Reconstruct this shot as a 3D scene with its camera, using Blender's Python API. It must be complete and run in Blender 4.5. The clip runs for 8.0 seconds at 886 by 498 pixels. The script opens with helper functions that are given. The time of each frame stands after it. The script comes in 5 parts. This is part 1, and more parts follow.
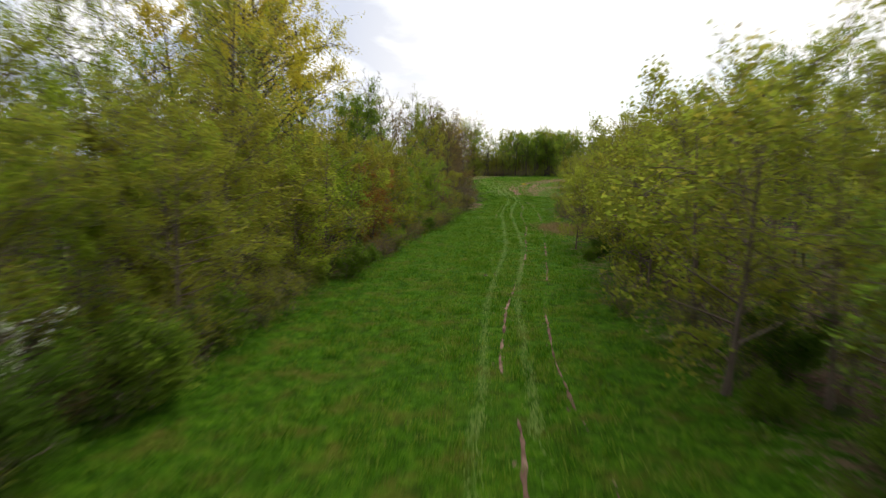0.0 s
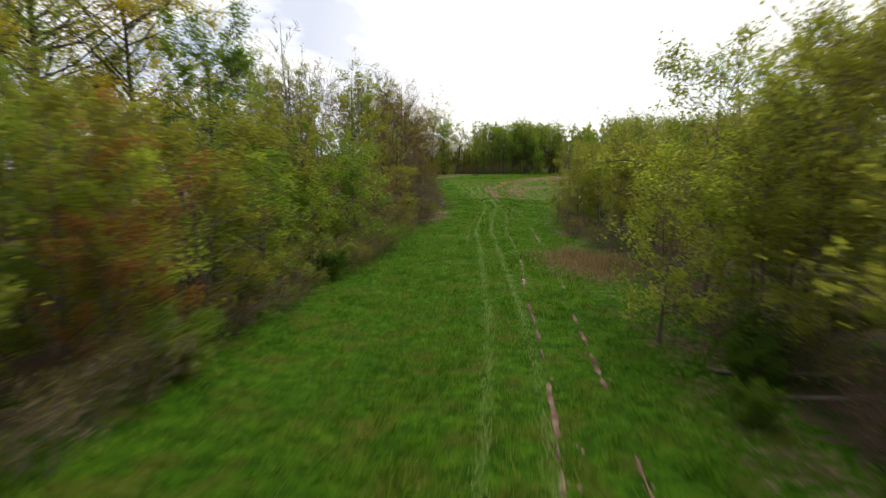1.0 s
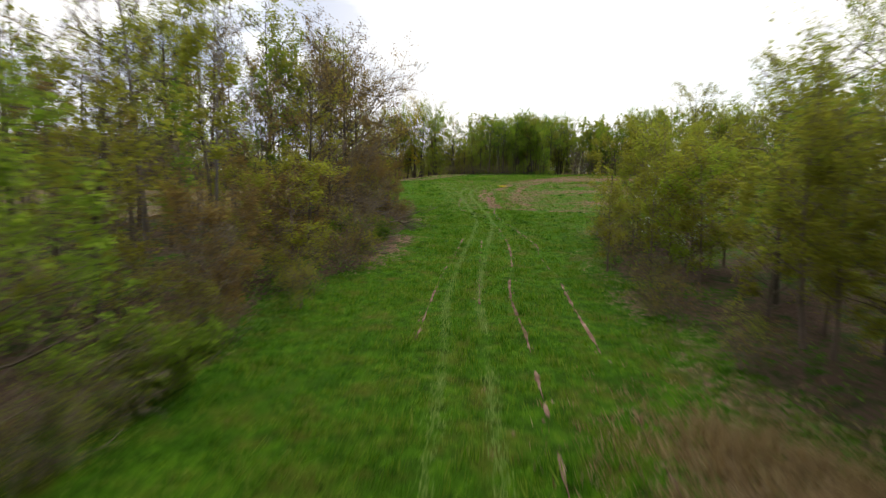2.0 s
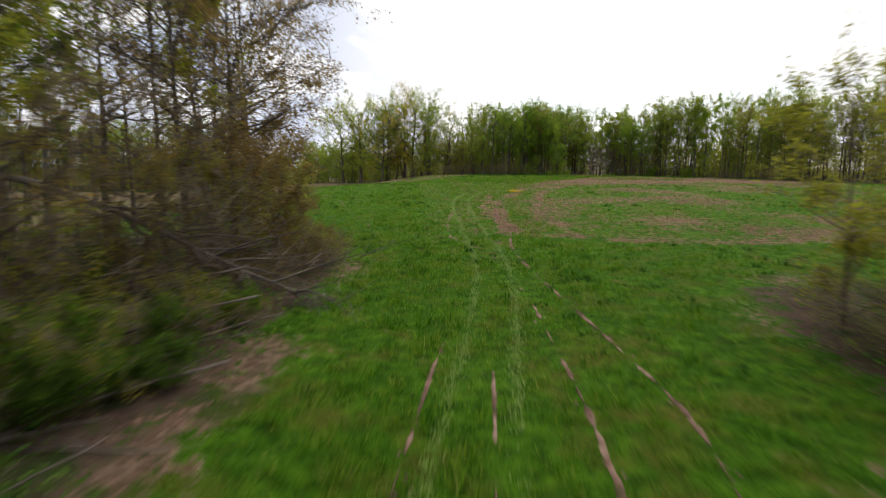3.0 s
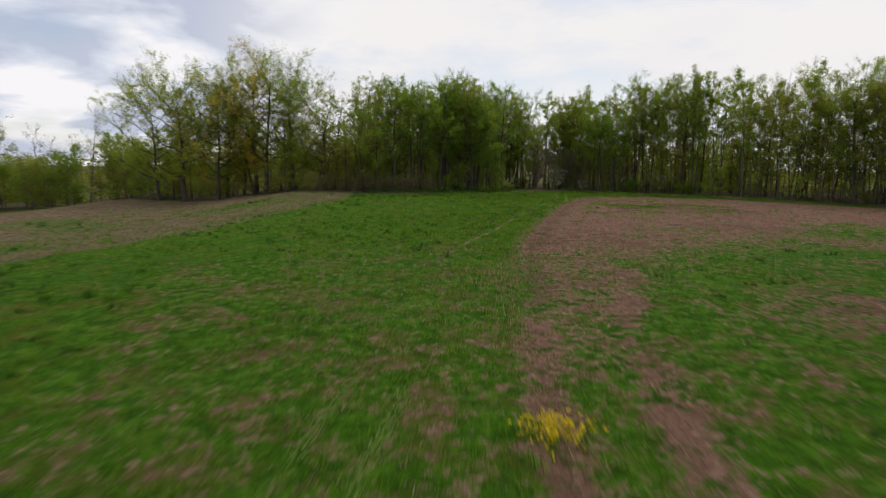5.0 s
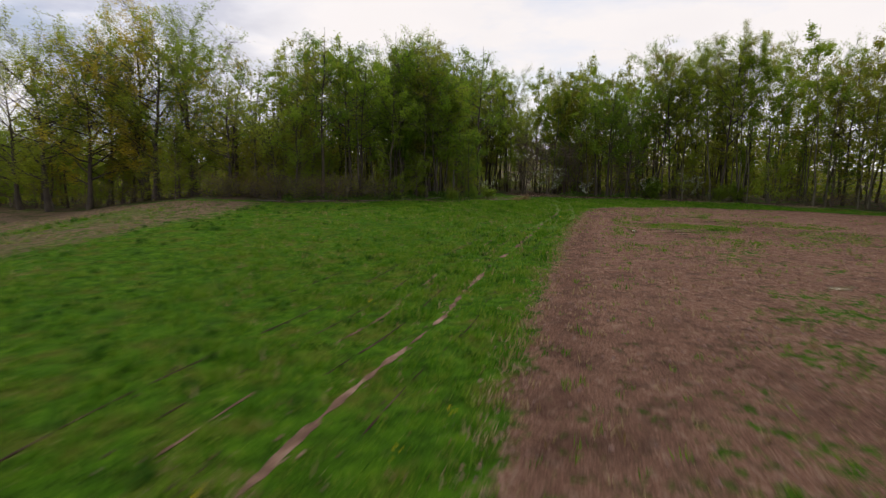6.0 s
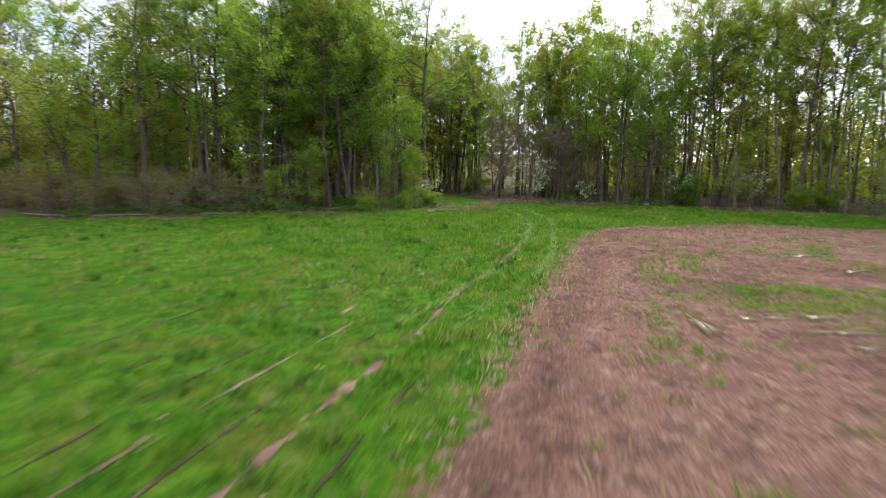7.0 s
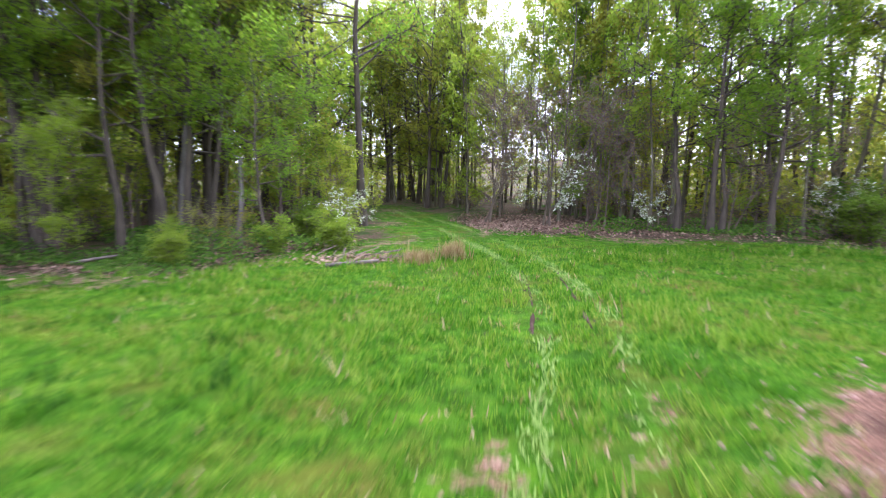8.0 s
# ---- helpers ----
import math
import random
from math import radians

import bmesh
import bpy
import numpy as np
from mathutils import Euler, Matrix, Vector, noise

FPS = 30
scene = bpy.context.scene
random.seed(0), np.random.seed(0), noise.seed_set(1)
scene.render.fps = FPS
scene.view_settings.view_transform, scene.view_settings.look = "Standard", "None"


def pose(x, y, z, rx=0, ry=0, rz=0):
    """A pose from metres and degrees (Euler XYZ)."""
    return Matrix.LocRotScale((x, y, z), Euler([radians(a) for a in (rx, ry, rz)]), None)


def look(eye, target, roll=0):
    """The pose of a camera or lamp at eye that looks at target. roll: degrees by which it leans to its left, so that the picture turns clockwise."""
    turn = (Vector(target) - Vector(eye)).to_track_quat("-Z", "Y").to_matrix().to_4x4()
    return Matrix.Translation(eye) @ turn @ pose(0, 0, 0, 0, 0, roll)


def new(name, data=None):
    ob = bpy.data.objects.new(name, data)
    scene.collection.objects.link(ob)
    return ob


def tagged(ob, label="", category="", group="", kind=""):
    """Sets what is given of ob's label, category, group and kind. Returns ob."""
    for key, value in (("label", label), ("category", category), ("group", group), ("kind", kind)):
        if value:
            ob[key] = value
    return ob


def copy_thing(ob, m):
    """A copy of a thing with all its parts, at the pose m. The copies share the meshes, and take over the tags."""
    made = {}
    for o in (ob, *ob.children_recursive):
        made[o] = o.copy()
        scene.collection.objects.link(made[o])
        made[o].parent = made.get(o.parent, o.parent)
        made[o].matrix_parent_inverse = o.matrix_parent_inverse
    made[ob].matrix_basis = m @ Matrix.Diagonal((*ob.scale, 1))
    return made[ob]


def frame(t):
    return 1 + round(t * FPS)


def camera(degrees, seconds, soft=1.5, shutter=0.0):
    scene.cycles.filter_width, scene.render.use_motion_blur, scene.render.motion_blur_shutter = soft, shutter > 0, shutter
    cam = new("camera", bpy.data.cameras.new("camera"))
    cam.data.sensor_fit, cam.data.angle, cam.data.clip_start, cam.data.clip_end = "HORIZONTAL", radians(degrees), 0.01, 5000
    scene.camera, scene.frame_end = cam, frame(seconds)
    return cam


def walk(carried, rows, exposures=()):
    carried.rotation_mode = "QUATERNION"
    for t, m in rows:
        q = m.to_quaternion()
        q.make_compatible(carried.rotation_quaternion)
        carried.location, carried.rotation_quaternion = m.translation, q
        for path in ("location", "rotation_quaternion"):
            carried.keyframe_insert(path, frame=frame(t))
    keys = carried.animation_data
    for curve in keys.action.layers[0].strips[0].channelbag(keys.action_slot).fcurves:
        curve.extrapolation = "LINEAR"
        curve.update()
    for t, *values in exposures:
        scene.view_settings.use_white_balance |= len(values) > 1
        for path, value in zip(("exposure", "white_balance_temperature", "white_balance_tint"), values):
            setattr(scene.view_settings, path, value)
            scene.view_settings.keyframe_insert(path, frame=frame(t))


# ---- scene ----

# ------------------------------------------------------------ camera
cam = camera(75.9, 8.0, 1.15, 0.3)
ROWS = [
    (0.0, -0.00, 0.00, 5.50, -0.88, -7.66, 0.60),
    (0.5, 1.00, 13.16, 5.27, -2.47, -7.69, 0.45),
    (1.0, 2.97, 26.13, 5.13, -3.48, -7.74, 0.22),
    (1.2, 3.92, 31.25, 5.09, -3.50, -7.83, 0.32),
    (2.3, 8.19, 59.42, 5.08, -3.50, -7.72, 0.37),
    (2.5, 8.83, 64.55, 5.01, -3.51, -7.72, 0.52),
    (3.0, 10.22, 77.42, 4.79, -3.46, -7.64, 0.50),
    (3.5, 11.70, 90.50, 5.34, -3.34, -7.72, 0.47),
    (4.0, 13.08, 103.69, 6.67, -4.56, -7.72, 0.51),
    (4.5, 14.52, 116.30, 7.52, -7.45, -7.80, 0.25),
    (4.7, 15.35, 121.11, 7.67, -11.35, -7.87, 0.22),
    (5.8, 23.95, 147.43, 7.71, -15.30, -8.05, 0.79),
    (6.0, 26.26, 151.65, 7.62, -15.27, -8.05, 0.59),
    (6.5, 32.79, 161.84, 7.30, -14.97, -8.17, 0.28),
    (7.0, 38.45, 172.40, 7.27, -14.68, -8.32, 0.36),
    (7.5, 43.25, 182.78, 7.19, -13.38, -8.04, 0.18),
    (8.0, 46.78, 191.73, 7.03, -12.87, -7.88, 0.35),
]
walk(
    cam,
    [(t, pose(x, y, z, 0, 0, yaw) @ pose(0, 0, 0, 90 + pitch) @ pose(0, 0, 0, 0, 0, roll)) for t, x, y, z, yaw, pitch, roll in ROWS],
    exposures=[(0.0, 0.36, 6850, 11), (1.0, 0.45, 6850, 11), (3.0, 0.42, 6750, 12), (4.0, -0.06, 6600, 13), (4.5, -0.08, 6600, 12), (6.0, 0.0, 6800, 16), (6.5, 0.46, 6550, 17), (7.0, 1.38, 6100, 18), (7.5, 1.93, 5750, 19), (8.0, 2.34, 5650, 25)],
)

# ------------------------------------------------------------ sky and sun
SUN_AZ, SUN_EL = radians(35), radians(52)
world = bpy.data.worlds.new("overcast_sky")
scene.world = world
world.use_nodes = True


def node(tree, kind, **inputs):
    """A node; keyword 'set_x' sets attribute-like socket values by name."""
    n = tree.nodes.new(kind)
    for key, value in inputs.items():
        n.inputs[key].default_value = value
    return n


wt = world.node_tree
wt.nodes.clear()
w_out = wt.nodes.new("ShaderNodeOutputWorld")
w_bg = node(wt, "ShaderNodeBackground", Strength=1.0)
sky = wt.nodes.new("ShaderNodeTexSky")
sky.sky_type, sky.sun_disc, sky.sun_elevation, sky.sun_rotation = "NISHITA", False, SUN_EL, SUN_AZ
sky_gain = wt.nodes.new("ShaderNodeVectorMath")
sky_gain.operation = "SCALE"
sky_gain.inputs["Scale"].default_value = 0.11
w_co = wt.nodes.new("ShaderNodeTexCoord")
# clouds lie on a high level sheet: the view direction is laid out flat on it
w_sep = wt.nodes.new("ShaderNodeSeparateXYZ")
w_up = wt.nodes.new("ShaderNodeMath")
w_up.operation, w_up.inputs[1].default_value = "MAXIMUM", 0.0
w_lift = wt.nodes.new("ShaderNodeMath")
w_lift.inputs[1].default_value = 0.20
w_flat = wt.nodes.new("ShaderNodeVectorMath")
w_flat.operation = "DIVIDE"
w_three = wt.nodes.new("ShaderNodeCombineXYZ")
w_map = wt.nodes.new("ShaderNodeMapping")
w_map.inputs["Location"].default_value = (5.3, 2.2, 0.0)
w_n1 = node(wt, "ShaderNodeTexNoise", Scale=1.1, Detail=8.0, Roughness=0.55)
w_r1 = wt.nodes.new("ShaderNodeValToRGB")
w_r1.color_ramp.elements[0].position, w_r1.color_ramp.elements[0].color = 0.36, (0.55, 0.55, 0.55, 1)
w_r1.color_ramp.elements[1].position, w_r1.color_ramp.elements[1].color = 0.48, (1, 1, 1, 1)
w_map2 = wt.nodes.new("ShaderNodeMapping")
w_map2.inputs["Location"].default_value = (3.1, 0.4, 1.7)
w_n2 = node(wt, "ShaderNodeTexNoise", Scale=1.9, Detail=7.0, Roughness=0.5, Distortion=0.25)
w_r2 = wt.nodes.new("ShaderNodeValToRGB")
w_r2.color_ramp.elements.new(0.5)
for e, (p, c) in zip(w_r2.color_ramp.elements, ((0.40, (0.55, 0.61, 0.74, 1)), (0.48, (0.74, 0.80, 0.90, 1)), (0.56, (0.96, 0.975, 1.0, 1)))):
    e.position, e.color = p, c
# thin bright cloud towards the sun, broken cloud away from it
w_dot = wt.nodes.new("ShaderNodeVectorMath")
w_dot.operation = "DOT_PRODUCT"
w_dot.inputs[1].default_value = (math.sin(SUN_AZ), math.cos(SUN_AZ), 0.0)
w_rng = node(wt, "ShaderNodeMapRange")
for i, v in ((1, 0.70), (2, 0.86), (3, 0.0), (4, 0.94)):
    w_rng.inputs[i].default_value = v
w_bright = wt.nodes.new("ShaderNodeMix")
w_bright.data_type = "RGBA"
w_bright.inputs["B"].default_value = (0.92, 0.925, 0.925, 1)
w_mix = wt.nodes.new("ShaderNodeMix")
w_mix.data_type = "RGBA"
L = wt.links.new
L(w_co.outputs["Generated"], w_sep.inputs[0])
L(w_sep.outputs["Z"], w_up.inputs[0])
L(w_up.outputs[0], w_lift.inputs[0])
for axis in "XYZ":
    L(w_lift.outputs[0], w_three.inputs[axis])
L(w_co.outputs["Generated"], w_flat.inputs[0])
L(w_three.outputs[0], w_flat.inputs[1])
L(w_flat.outputs[0], w_map.inputs["Vector"])
L(w_flat.outputs[0], w_map2.inputs["Vector"])
L(w_co.outputs["Generated"], w_dot.inputs[0])
L(w_map.outputs[0], w_n1.inputs["Vector"])
L(w_map2.outputs[0], w_n2.inputs["Vector"])
L(w_n1.outputs["Fac"], w_r1.inputs[0])
L(w_n2.outputs["Fac"], w_r2.inputs[0])
L(w_dot.outputs["Value"], w_rng.inputs[0])
L(w_rng.outputs[0], w_bright.inputs["Factor"])
L(w_r2.outputs[0], w_bright.inputs["A"])
L(sky.outputs[0], sky_gain.inputs[0])
L(w_r1.outputs[0], w_mix.inputs["Factor"])
L(sky_gain.outputs[0], w_mix.inputs["A"])
L(w_bright.outputs["Result"], w_mix.inputs["B"])
L(w_mix.outputs["Result"], w_bg.inputs["Color"])
L(w_bg.outputs[0], w_out.inputs[0])

sun = new("sun", bpy.data.lights.new("sun", "SUN"))
sun.data.energy, sun.data.angle, sun.data.color = 1.5, radians(25), (1.0, 0.97, 0.92)
sun.matrix_basis = look((0, 0, 60), (-math.sin(SUN_AZ) * math.cos(SUN_EL) * 10, -math.cos(SUN_AZ) * math.cos(SUN_EL) * 10, 60 - 10 * math.sin(SUN_EL)))


# ------------------------------------------------------------ materials
def shader(name):
    m = bpy.data.materials.new(name)
    m.use_nodes = True
    nt = m.node_tree
    nt.nodes.clear()
    out = nt.nodes.new("ShaderNodeOutputMaterial")
    bsdf = nt.nodes.new("ShaderNodeBsdfPrincipled")
    nt.links.new(bsdf.outputs[0], out.inputs[0])
    return m, nt, bsdf, out


def ramp(nt, fac, stops):
    r = nt.nodes.new("ShaderNodeValToRGB")
    els = r.color_ramp.elements
    while len(els) < len(stops):
        els.new(0.5)
    for e, (p, c) in zip(els, stops):
        e.position, e.color = p, (*c, 1)
    nt.links.new(fac, r.inputs[0])
    return r.outputs[0]


def mixed(nt, fac, a, b, mode="MIX"):
    n = nt.nodes.new("ShaderNodeMix")
    n.data_type, n.blend_type = "RGBA", mode
    for sock, v in (("Factor", fac), ("A", a), ("B", b)):
        if isinstance(v, (tuple, float, int)):
            n.inputs[sock].default_value = (*v, 1) if isinstance(v, tuple) else v
        else:
            nt.links.new(v, n.inputs[sock])
    return n.outputs["Result"]


def arith(nt, op, a, b=0.0, c=None):
    n = nt.nodes.new("ShaderNodeMath")
    n.operation = op
    for i, v in enumerate((a, b) if c is None else (a, b, c)):
        if isinstance(v, (float, int)):
            n.inputs[i].default_value = v
        else:
            nt.links.new(v, n.inputs[i])
    return n.outputs[0]


def smooth(nt, v, lo, hi):
    n = nt.nodes.new("ShaderNodeMapRange")
    n.interpolation_type = "SMOOTHSTEP"
    nt.links.new(v, n.inputs[0])
    n.inputs[1].default_value, n.inputs[2].default_value = lo, hi
    return n.outputs[0]


def noise_tex(nt, scale, detail=4.0, rough=0.6, stretch=None):
    tc = nt.nodes.new("ShaderNodeTexCoord")
    n = node(nt, "ShaderNodeTexNoise", Scale=scale, Detail=detail, Roughness=rough)
    co = tc.outputs["Object"]
    if stretch:
        mp = nt.nodes.new("ShaderNodeMapping")
        mp.inputs["Scale"].default_value = stretch
        nt.links.new(co, mp.inputs[0])
        co = mp.outputs[0]
    nt.links.new(co, n.inputs["Vector"])
    return n.outputs["Fac"]


def bump(nt, bsdf, height, strength, distance):
    b = node(nt, "ShaderNodeBump", Strength=strength, Distance=distance)
    nt.links.new(height, b.inputs["Height"])
    nt.links.new(b.outputs[0], bsdf.inputs["Normal"])


def leaf_material(name, stops, through_light=0.68, per_tree=0.6, patch=0.0):
    """Leaves: colour varies leaf by leaf, tree by tree and from patch to patch; light passes through."""
    m, nt, bsdf, out = shader(name)
    geo = nt.nodes.new("ShaderNodeNewGeometry")
    info = nt.nodes.new("ShaderNodeObjectInfo")
    a = arith(nt, "MULTIPLY", geo.outputs["Random Per Island"], 1 - per_tree)
    v = arith(nt, "MULTIPLY_ADD", info.outputs["Random"], per_tree, a)
    if patch:
        clump = arith(nt, "MULTIPLY_ADD", noise_tex(nt, 0.55, 5, 0.65), 2.4 * patch, -1.2 * patch)
        v = arith(nt, "ADD", v, clump)
    col = ramp(nt, v, stops)
    nt.links.new(col, bsdf.inputs["Base Color"])
    bsdf.inputs["Roughness"].default_value = 0.55
    bsdf.inputs["Specular IOR Level"].default_value = 0.03
    tr = nt.nodes.new("ShaderNodeBsdfTranslucent")
    nt.links.new(mixed(nt, 1.0, col, (1.0, 1.05, 0.75), "MULTIPLY"), tr.inputs[0])
    ms = nt.nodes.new("ShaderNodeMixShader")
    ms.inputs[0].default_value = through_light
    nt.links.new(bsdf.outputs[0], ms.inputs[1])
    nt.links.new(tr.outputs[0], ms.inputs[2])
    nt.links.new(ms.outputs[0], out.inputs[0])
    return m


def bark_material(name, dark, light, scale=6.0):
    m, nt, bsdf, out = shader(name)
    n = noise_tex(nt, scale, 6, 0.65, (1, 1, 0.18))
    n2 = noise_tex(nt, 0.9, 3, 0.5)
    col = mixed(nt, 0.5, ramp(nt, n, [(0.3, dark), (0.7, light)]), ramp(nt, n2, [(0.35, dark), (0.65, light)]))
    nt.links.new(col, bsdf.inputs["Base Color"])
    bsdf.inputs["Roughness"].default_value = 0.9
    bump(nt, bsdf, n, 0.6, 0.03)
    return m


OLIVE = leaf_material("leaf_olive", [(0.0, (0.192, 0.177, 0.029)), (0.4, (0.294, 0.282, 0.043)), (0.75, (0.252, 0.310, 0.048)), (1.0, (0.398, 0.338, 0.061))], patch=0.32)
GREEN = leaf_material("leaf_green", [(0.0, (0.115, 0.190, 0.030)), (0.5, (0.195, 0.290, 0.040)), (1.0, (0.295, 0.370, 0.050))], patch=0.32)
FRESH = leaf_material("leaf_fresh", [(0.0, (0.202, 0.294, 0.034)), (0.5, (0.282, 0.367, 0.043)), (1.0, (0.403, 0.416, 0.065))], patch=0.32)
GOLD = leaf_material("leaf_gold", [(0.0, (0.36, 0.27, 0.031)), (0.5, (0.53, 0.41, 0.05)), (1.0, (0.46, 0.44, 0.06))], patch=0.32)
RUSSET = leaf_material("leaf_russet", [(0.0, (0.15, 0.105, 0.045)), (0.5, (0.25, 0.165, 0.068)), (1.0, (0.27, 0.225, 0.06))], patch=0.32)
RUST = leaf_material("leaf_rust", [(0.0, (0.20, 0.085, 0.030)), (0.5, (0.33, 0.145, 0.045)), (1.0, (0.36, 0.20, 0.06))])
# weed green made extra dark, with the shadows of meadow tufts in it
WEED = leaf_material("weed_leaf", [(0.0, (0.018, 0.060, 0.008)), (0.6, (0.035, 0.105, 0.012)), (1.0, (0.07, 0.15, 0.02))], 0.25, 0.0)
WOODS = leaf_material("leaf_woods", [(0.0, (0.13, 0.17, 0.025)), (0.35, (0.20, 0.24, 0.035)), (0.7, (0.26, 0.27, 0.04)), (1.0, (0.33, 0.31, 0.05))], 0.58, 0.0, 0.35)
PRESSED = leaf_material("pressed_grass_blade", [(0.0, (0.08, 0.16, 0.02)), (0.5, (0.13, 0.21, 0.035)), (1.0, (0.19, 0.26, 0.06))], 0.3, 0.0)
DARK = leaf_material("leaf_dark", [(0.0, (0.055, 0.105, 0.018)), (0.5, (0.10, 0.175, 0.022)), (1.0, (0.18, 0.26, 0.030))], patch=0.32)
CANOPY = leaf_material("leaf_canopy", [(0.0, (0.120, 0.220, 0.024)), (0.5, (0.205, 0.325, 0.034)), (1.0, (0.300, 0.395, 0.045))], patch=0.3)
UNDER = leaf_material("leaf_undergrowth", [(0.0, (0.050, 0.115, 0.020)), (0.5, (0.090, 0.180, 0.028)), (1.0, (0.150, 0.245, 0.040))], 0.5, 0.0, 0.4)
FALLEN = leaf_material("fallen_leaf", [(0.0, (0.10, 0.062, 0.045)), (0.5, (0.21, 0.132, 0.096)), (1.0, (0.34, 0.235, 0.175))], 0.1, 0.0)
BLOSSOM = leaf_material("blossom_white", [(0.0, (0.13, 0.22, 0.05)), (0.48, (0.28, 0.36, 0.12)), (0.52, (0.72, 0.74, 0.62)), (1.0, (0.80, 0.80, 0.75))], 0.3, 0.0)
BARK = bark_material("bark_grey_brown", (0.027, 0.020, 0.013), (0.098, 0.076, 0.051))
BARK_OLIVE = bark_material("bark_olive_brown", (0.042, 0.037, 0.022), (0.165, 0.145, 0.088))
BARK_PALE = bark_material("bark_pale", (0.06, 0.052, 0.042), (0.20, 0.175, 0.145))
TWIG = bark_material("twig_brown", (0.07, 0.048, 0.035), (0.19, 0.140, 0.105), 3.0)
TWIG_GREY = bark_material("twig_grey_brown", (0.065, 0.049, 0.034), (0.185, 0.142, 0.098), 3.0)
DEADWOOD = bark_material("dead_wood", (0.05, 0.038, 0.03), (0.18, 0.145, 0.115), 4.0)
GRASS = leaf_material("grass_blade", [(0.0, (0.036, 0.118, 0.007)), (0.3, (0.064, 0.180, 0.010)), (0.55, (0.108, 0.236, 0.014)), (0.75, (0.175, 0.275, 0.024)), (1.0, (0.225, 0.280, 0.050))], 0.35, 0.0, 0.8)
STRAW = leaf_material("dry_grass_blade", [(0.0, (0.16, 0.10, 0.05)), (0.5, (0.30, 0.21, 0.11)), (1.0, (0.42, 0.33, 0.19))], 0.3, 0.0)
PETAL = leaf_material("yellow_petal", [(0.0, (0.60, 0.42, 0.01)), (1.0, (0.75, 0.60, 0.02))], 0.3, 0.0)


def ground_material():
    """Meadow soil and turf; point attribute 'cover': bare soil, dry straw, leaf litter."""
    m, nt, bsdf, out = shader("meadow_ground")
    at = nt.nodes.new("ShaderNodeAttribute")
    at.attribute_name = "cover"
    sep = nt.nodes.new("ShaderNodeSeparateColor")
    nt.links.new(at.outputs["Color"], sep.inputs[0])
    big, mid = noise_tex(nt, 0.12, 4), noise_tex(nt, 0.75, 5)
    fine, grain = noise_tex(nt, 4.5, 6, 0.7), noise_tex(nt, 22.0, 4, 0.7)
    clump, tiny = noise_tex(nt, 2.1, 6, 0.72), noise_tex(nt, 48.0, 3, 0.7)
    # near-black stops paint the shade between grass clumps into the turf colour
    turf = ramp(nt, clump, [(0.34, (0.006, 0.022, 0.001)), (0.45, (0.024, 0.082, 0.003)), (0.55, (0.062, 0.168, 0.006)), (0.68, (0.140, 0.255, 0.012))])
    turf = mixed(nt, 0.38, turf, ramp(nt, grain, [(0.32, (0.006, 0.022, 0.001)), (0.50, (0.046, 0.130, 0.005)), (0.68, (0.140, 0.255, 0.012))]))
    turf = mixed(nt, arith(nt, "MULTIPLY", smooth(nt, mid, 0.46, 0.68), 0.75), turf, ramp(nt, fine, [(0.3, (0.056, 0.062, 0.008)), (0.7, (0.168, 0.156, 0.025))]))
    turf = mixed(nt, arith(nt, "MULTIPLY", smooth(nt, fine, 0.60, 0.72), 0.6), turf, (0.15, 0.105, 0.065))
    turf = mixed(nt, smooth(nt, big, 0.5, 0.68), turf, mixed(nt, 0.45, turf, (0.030, 0.105, 0.005)))
    soil = ramp(nt, fine, [(0.25, (0.080, 0.040, 0.028)), (0.5, (0.235, 0.119, 0.076)), (0.75, (0.400, 0.245, 0.172))])
    soil = mixed(nt, 0.62, soil, ramp(nt, grain, [(0.37, (0.036, 0.019, 0.012)), (0.50, (0.190, 0.103, 0.071)), (0.66, (0.470, 0.300, 0.209))]))
    soil = mixed(nt, arith(nt, "MULTIPLY", smooth(nt, mid, 0.46, 0.66), 0.5), soil, mixed(nt, 0.6, soil, (0.070, 0.040, 0.029)))
    soil = mixed(nt, arith(nt, "MULTIPLY", smooth(nt, tiny, 0.60, 0.70), 0.6), soil, (0.42, 0.31, 0.214))
    soil = mixed(nt, arith(nt, "MULTIPLY", smooth(nt, tiny, 0.42, 0.34), 0.6), soil, (0.050, 0.028, 0.020))
    # dark patches: shadows of the rough soil painted into its colour
    soil = mixed(nt, arith(nt, "MULTIPLY", smooth(nt, clump, 0.50, 0.38), 0.62), soil, (0.068, 0.040, 0.029))
    soil = mixed(nt, arith(nt, "MULTIPLY", smooth(nt, fine, 0.55, 0.66), 0.45), soil, (0.40, 0.285, 0.200))
    soil = mixed(nt, arith(nt, "MULTIPLY", smooth(nt, clump, 0.60, 0.70), 0.55), soil, (0.085, 0.085, 0.025))
    wet = arith(nt, "MULTIPLY", smooth(nt, arith(nt, "MULTIPLY_ADD", arith(nt, "ADD", fine, mid), 0.5, arith(nt, "ADD", at.outputs["Alpha"], -0.5)), 0.25, 0.95), 0.55)
    soil = mixed(nt, wet, soil, mixed(nt, 1.0, soil, (0.36, 0.30, 0.31), "MULTIPLY"))
    straw = ramp(nt, fine, [(0.28, (0.050, 0.034, 0.022)), (0.5, (0.165, 0.110, 0.070)), (0.72, (0.34, 0.245, 0.155))])
    straw = mixed(nt, smooth(nt, mid, 0.5, 0.65), straw, (0.055, 0.080, 0.016))
    litter = ramp(nt, fine, [(0.25, (0.035, 0.022, 0.017)), (0.5, (0.095, 0.060, 0.045)), (0.75, (0.19, 0.125, 0.095))])
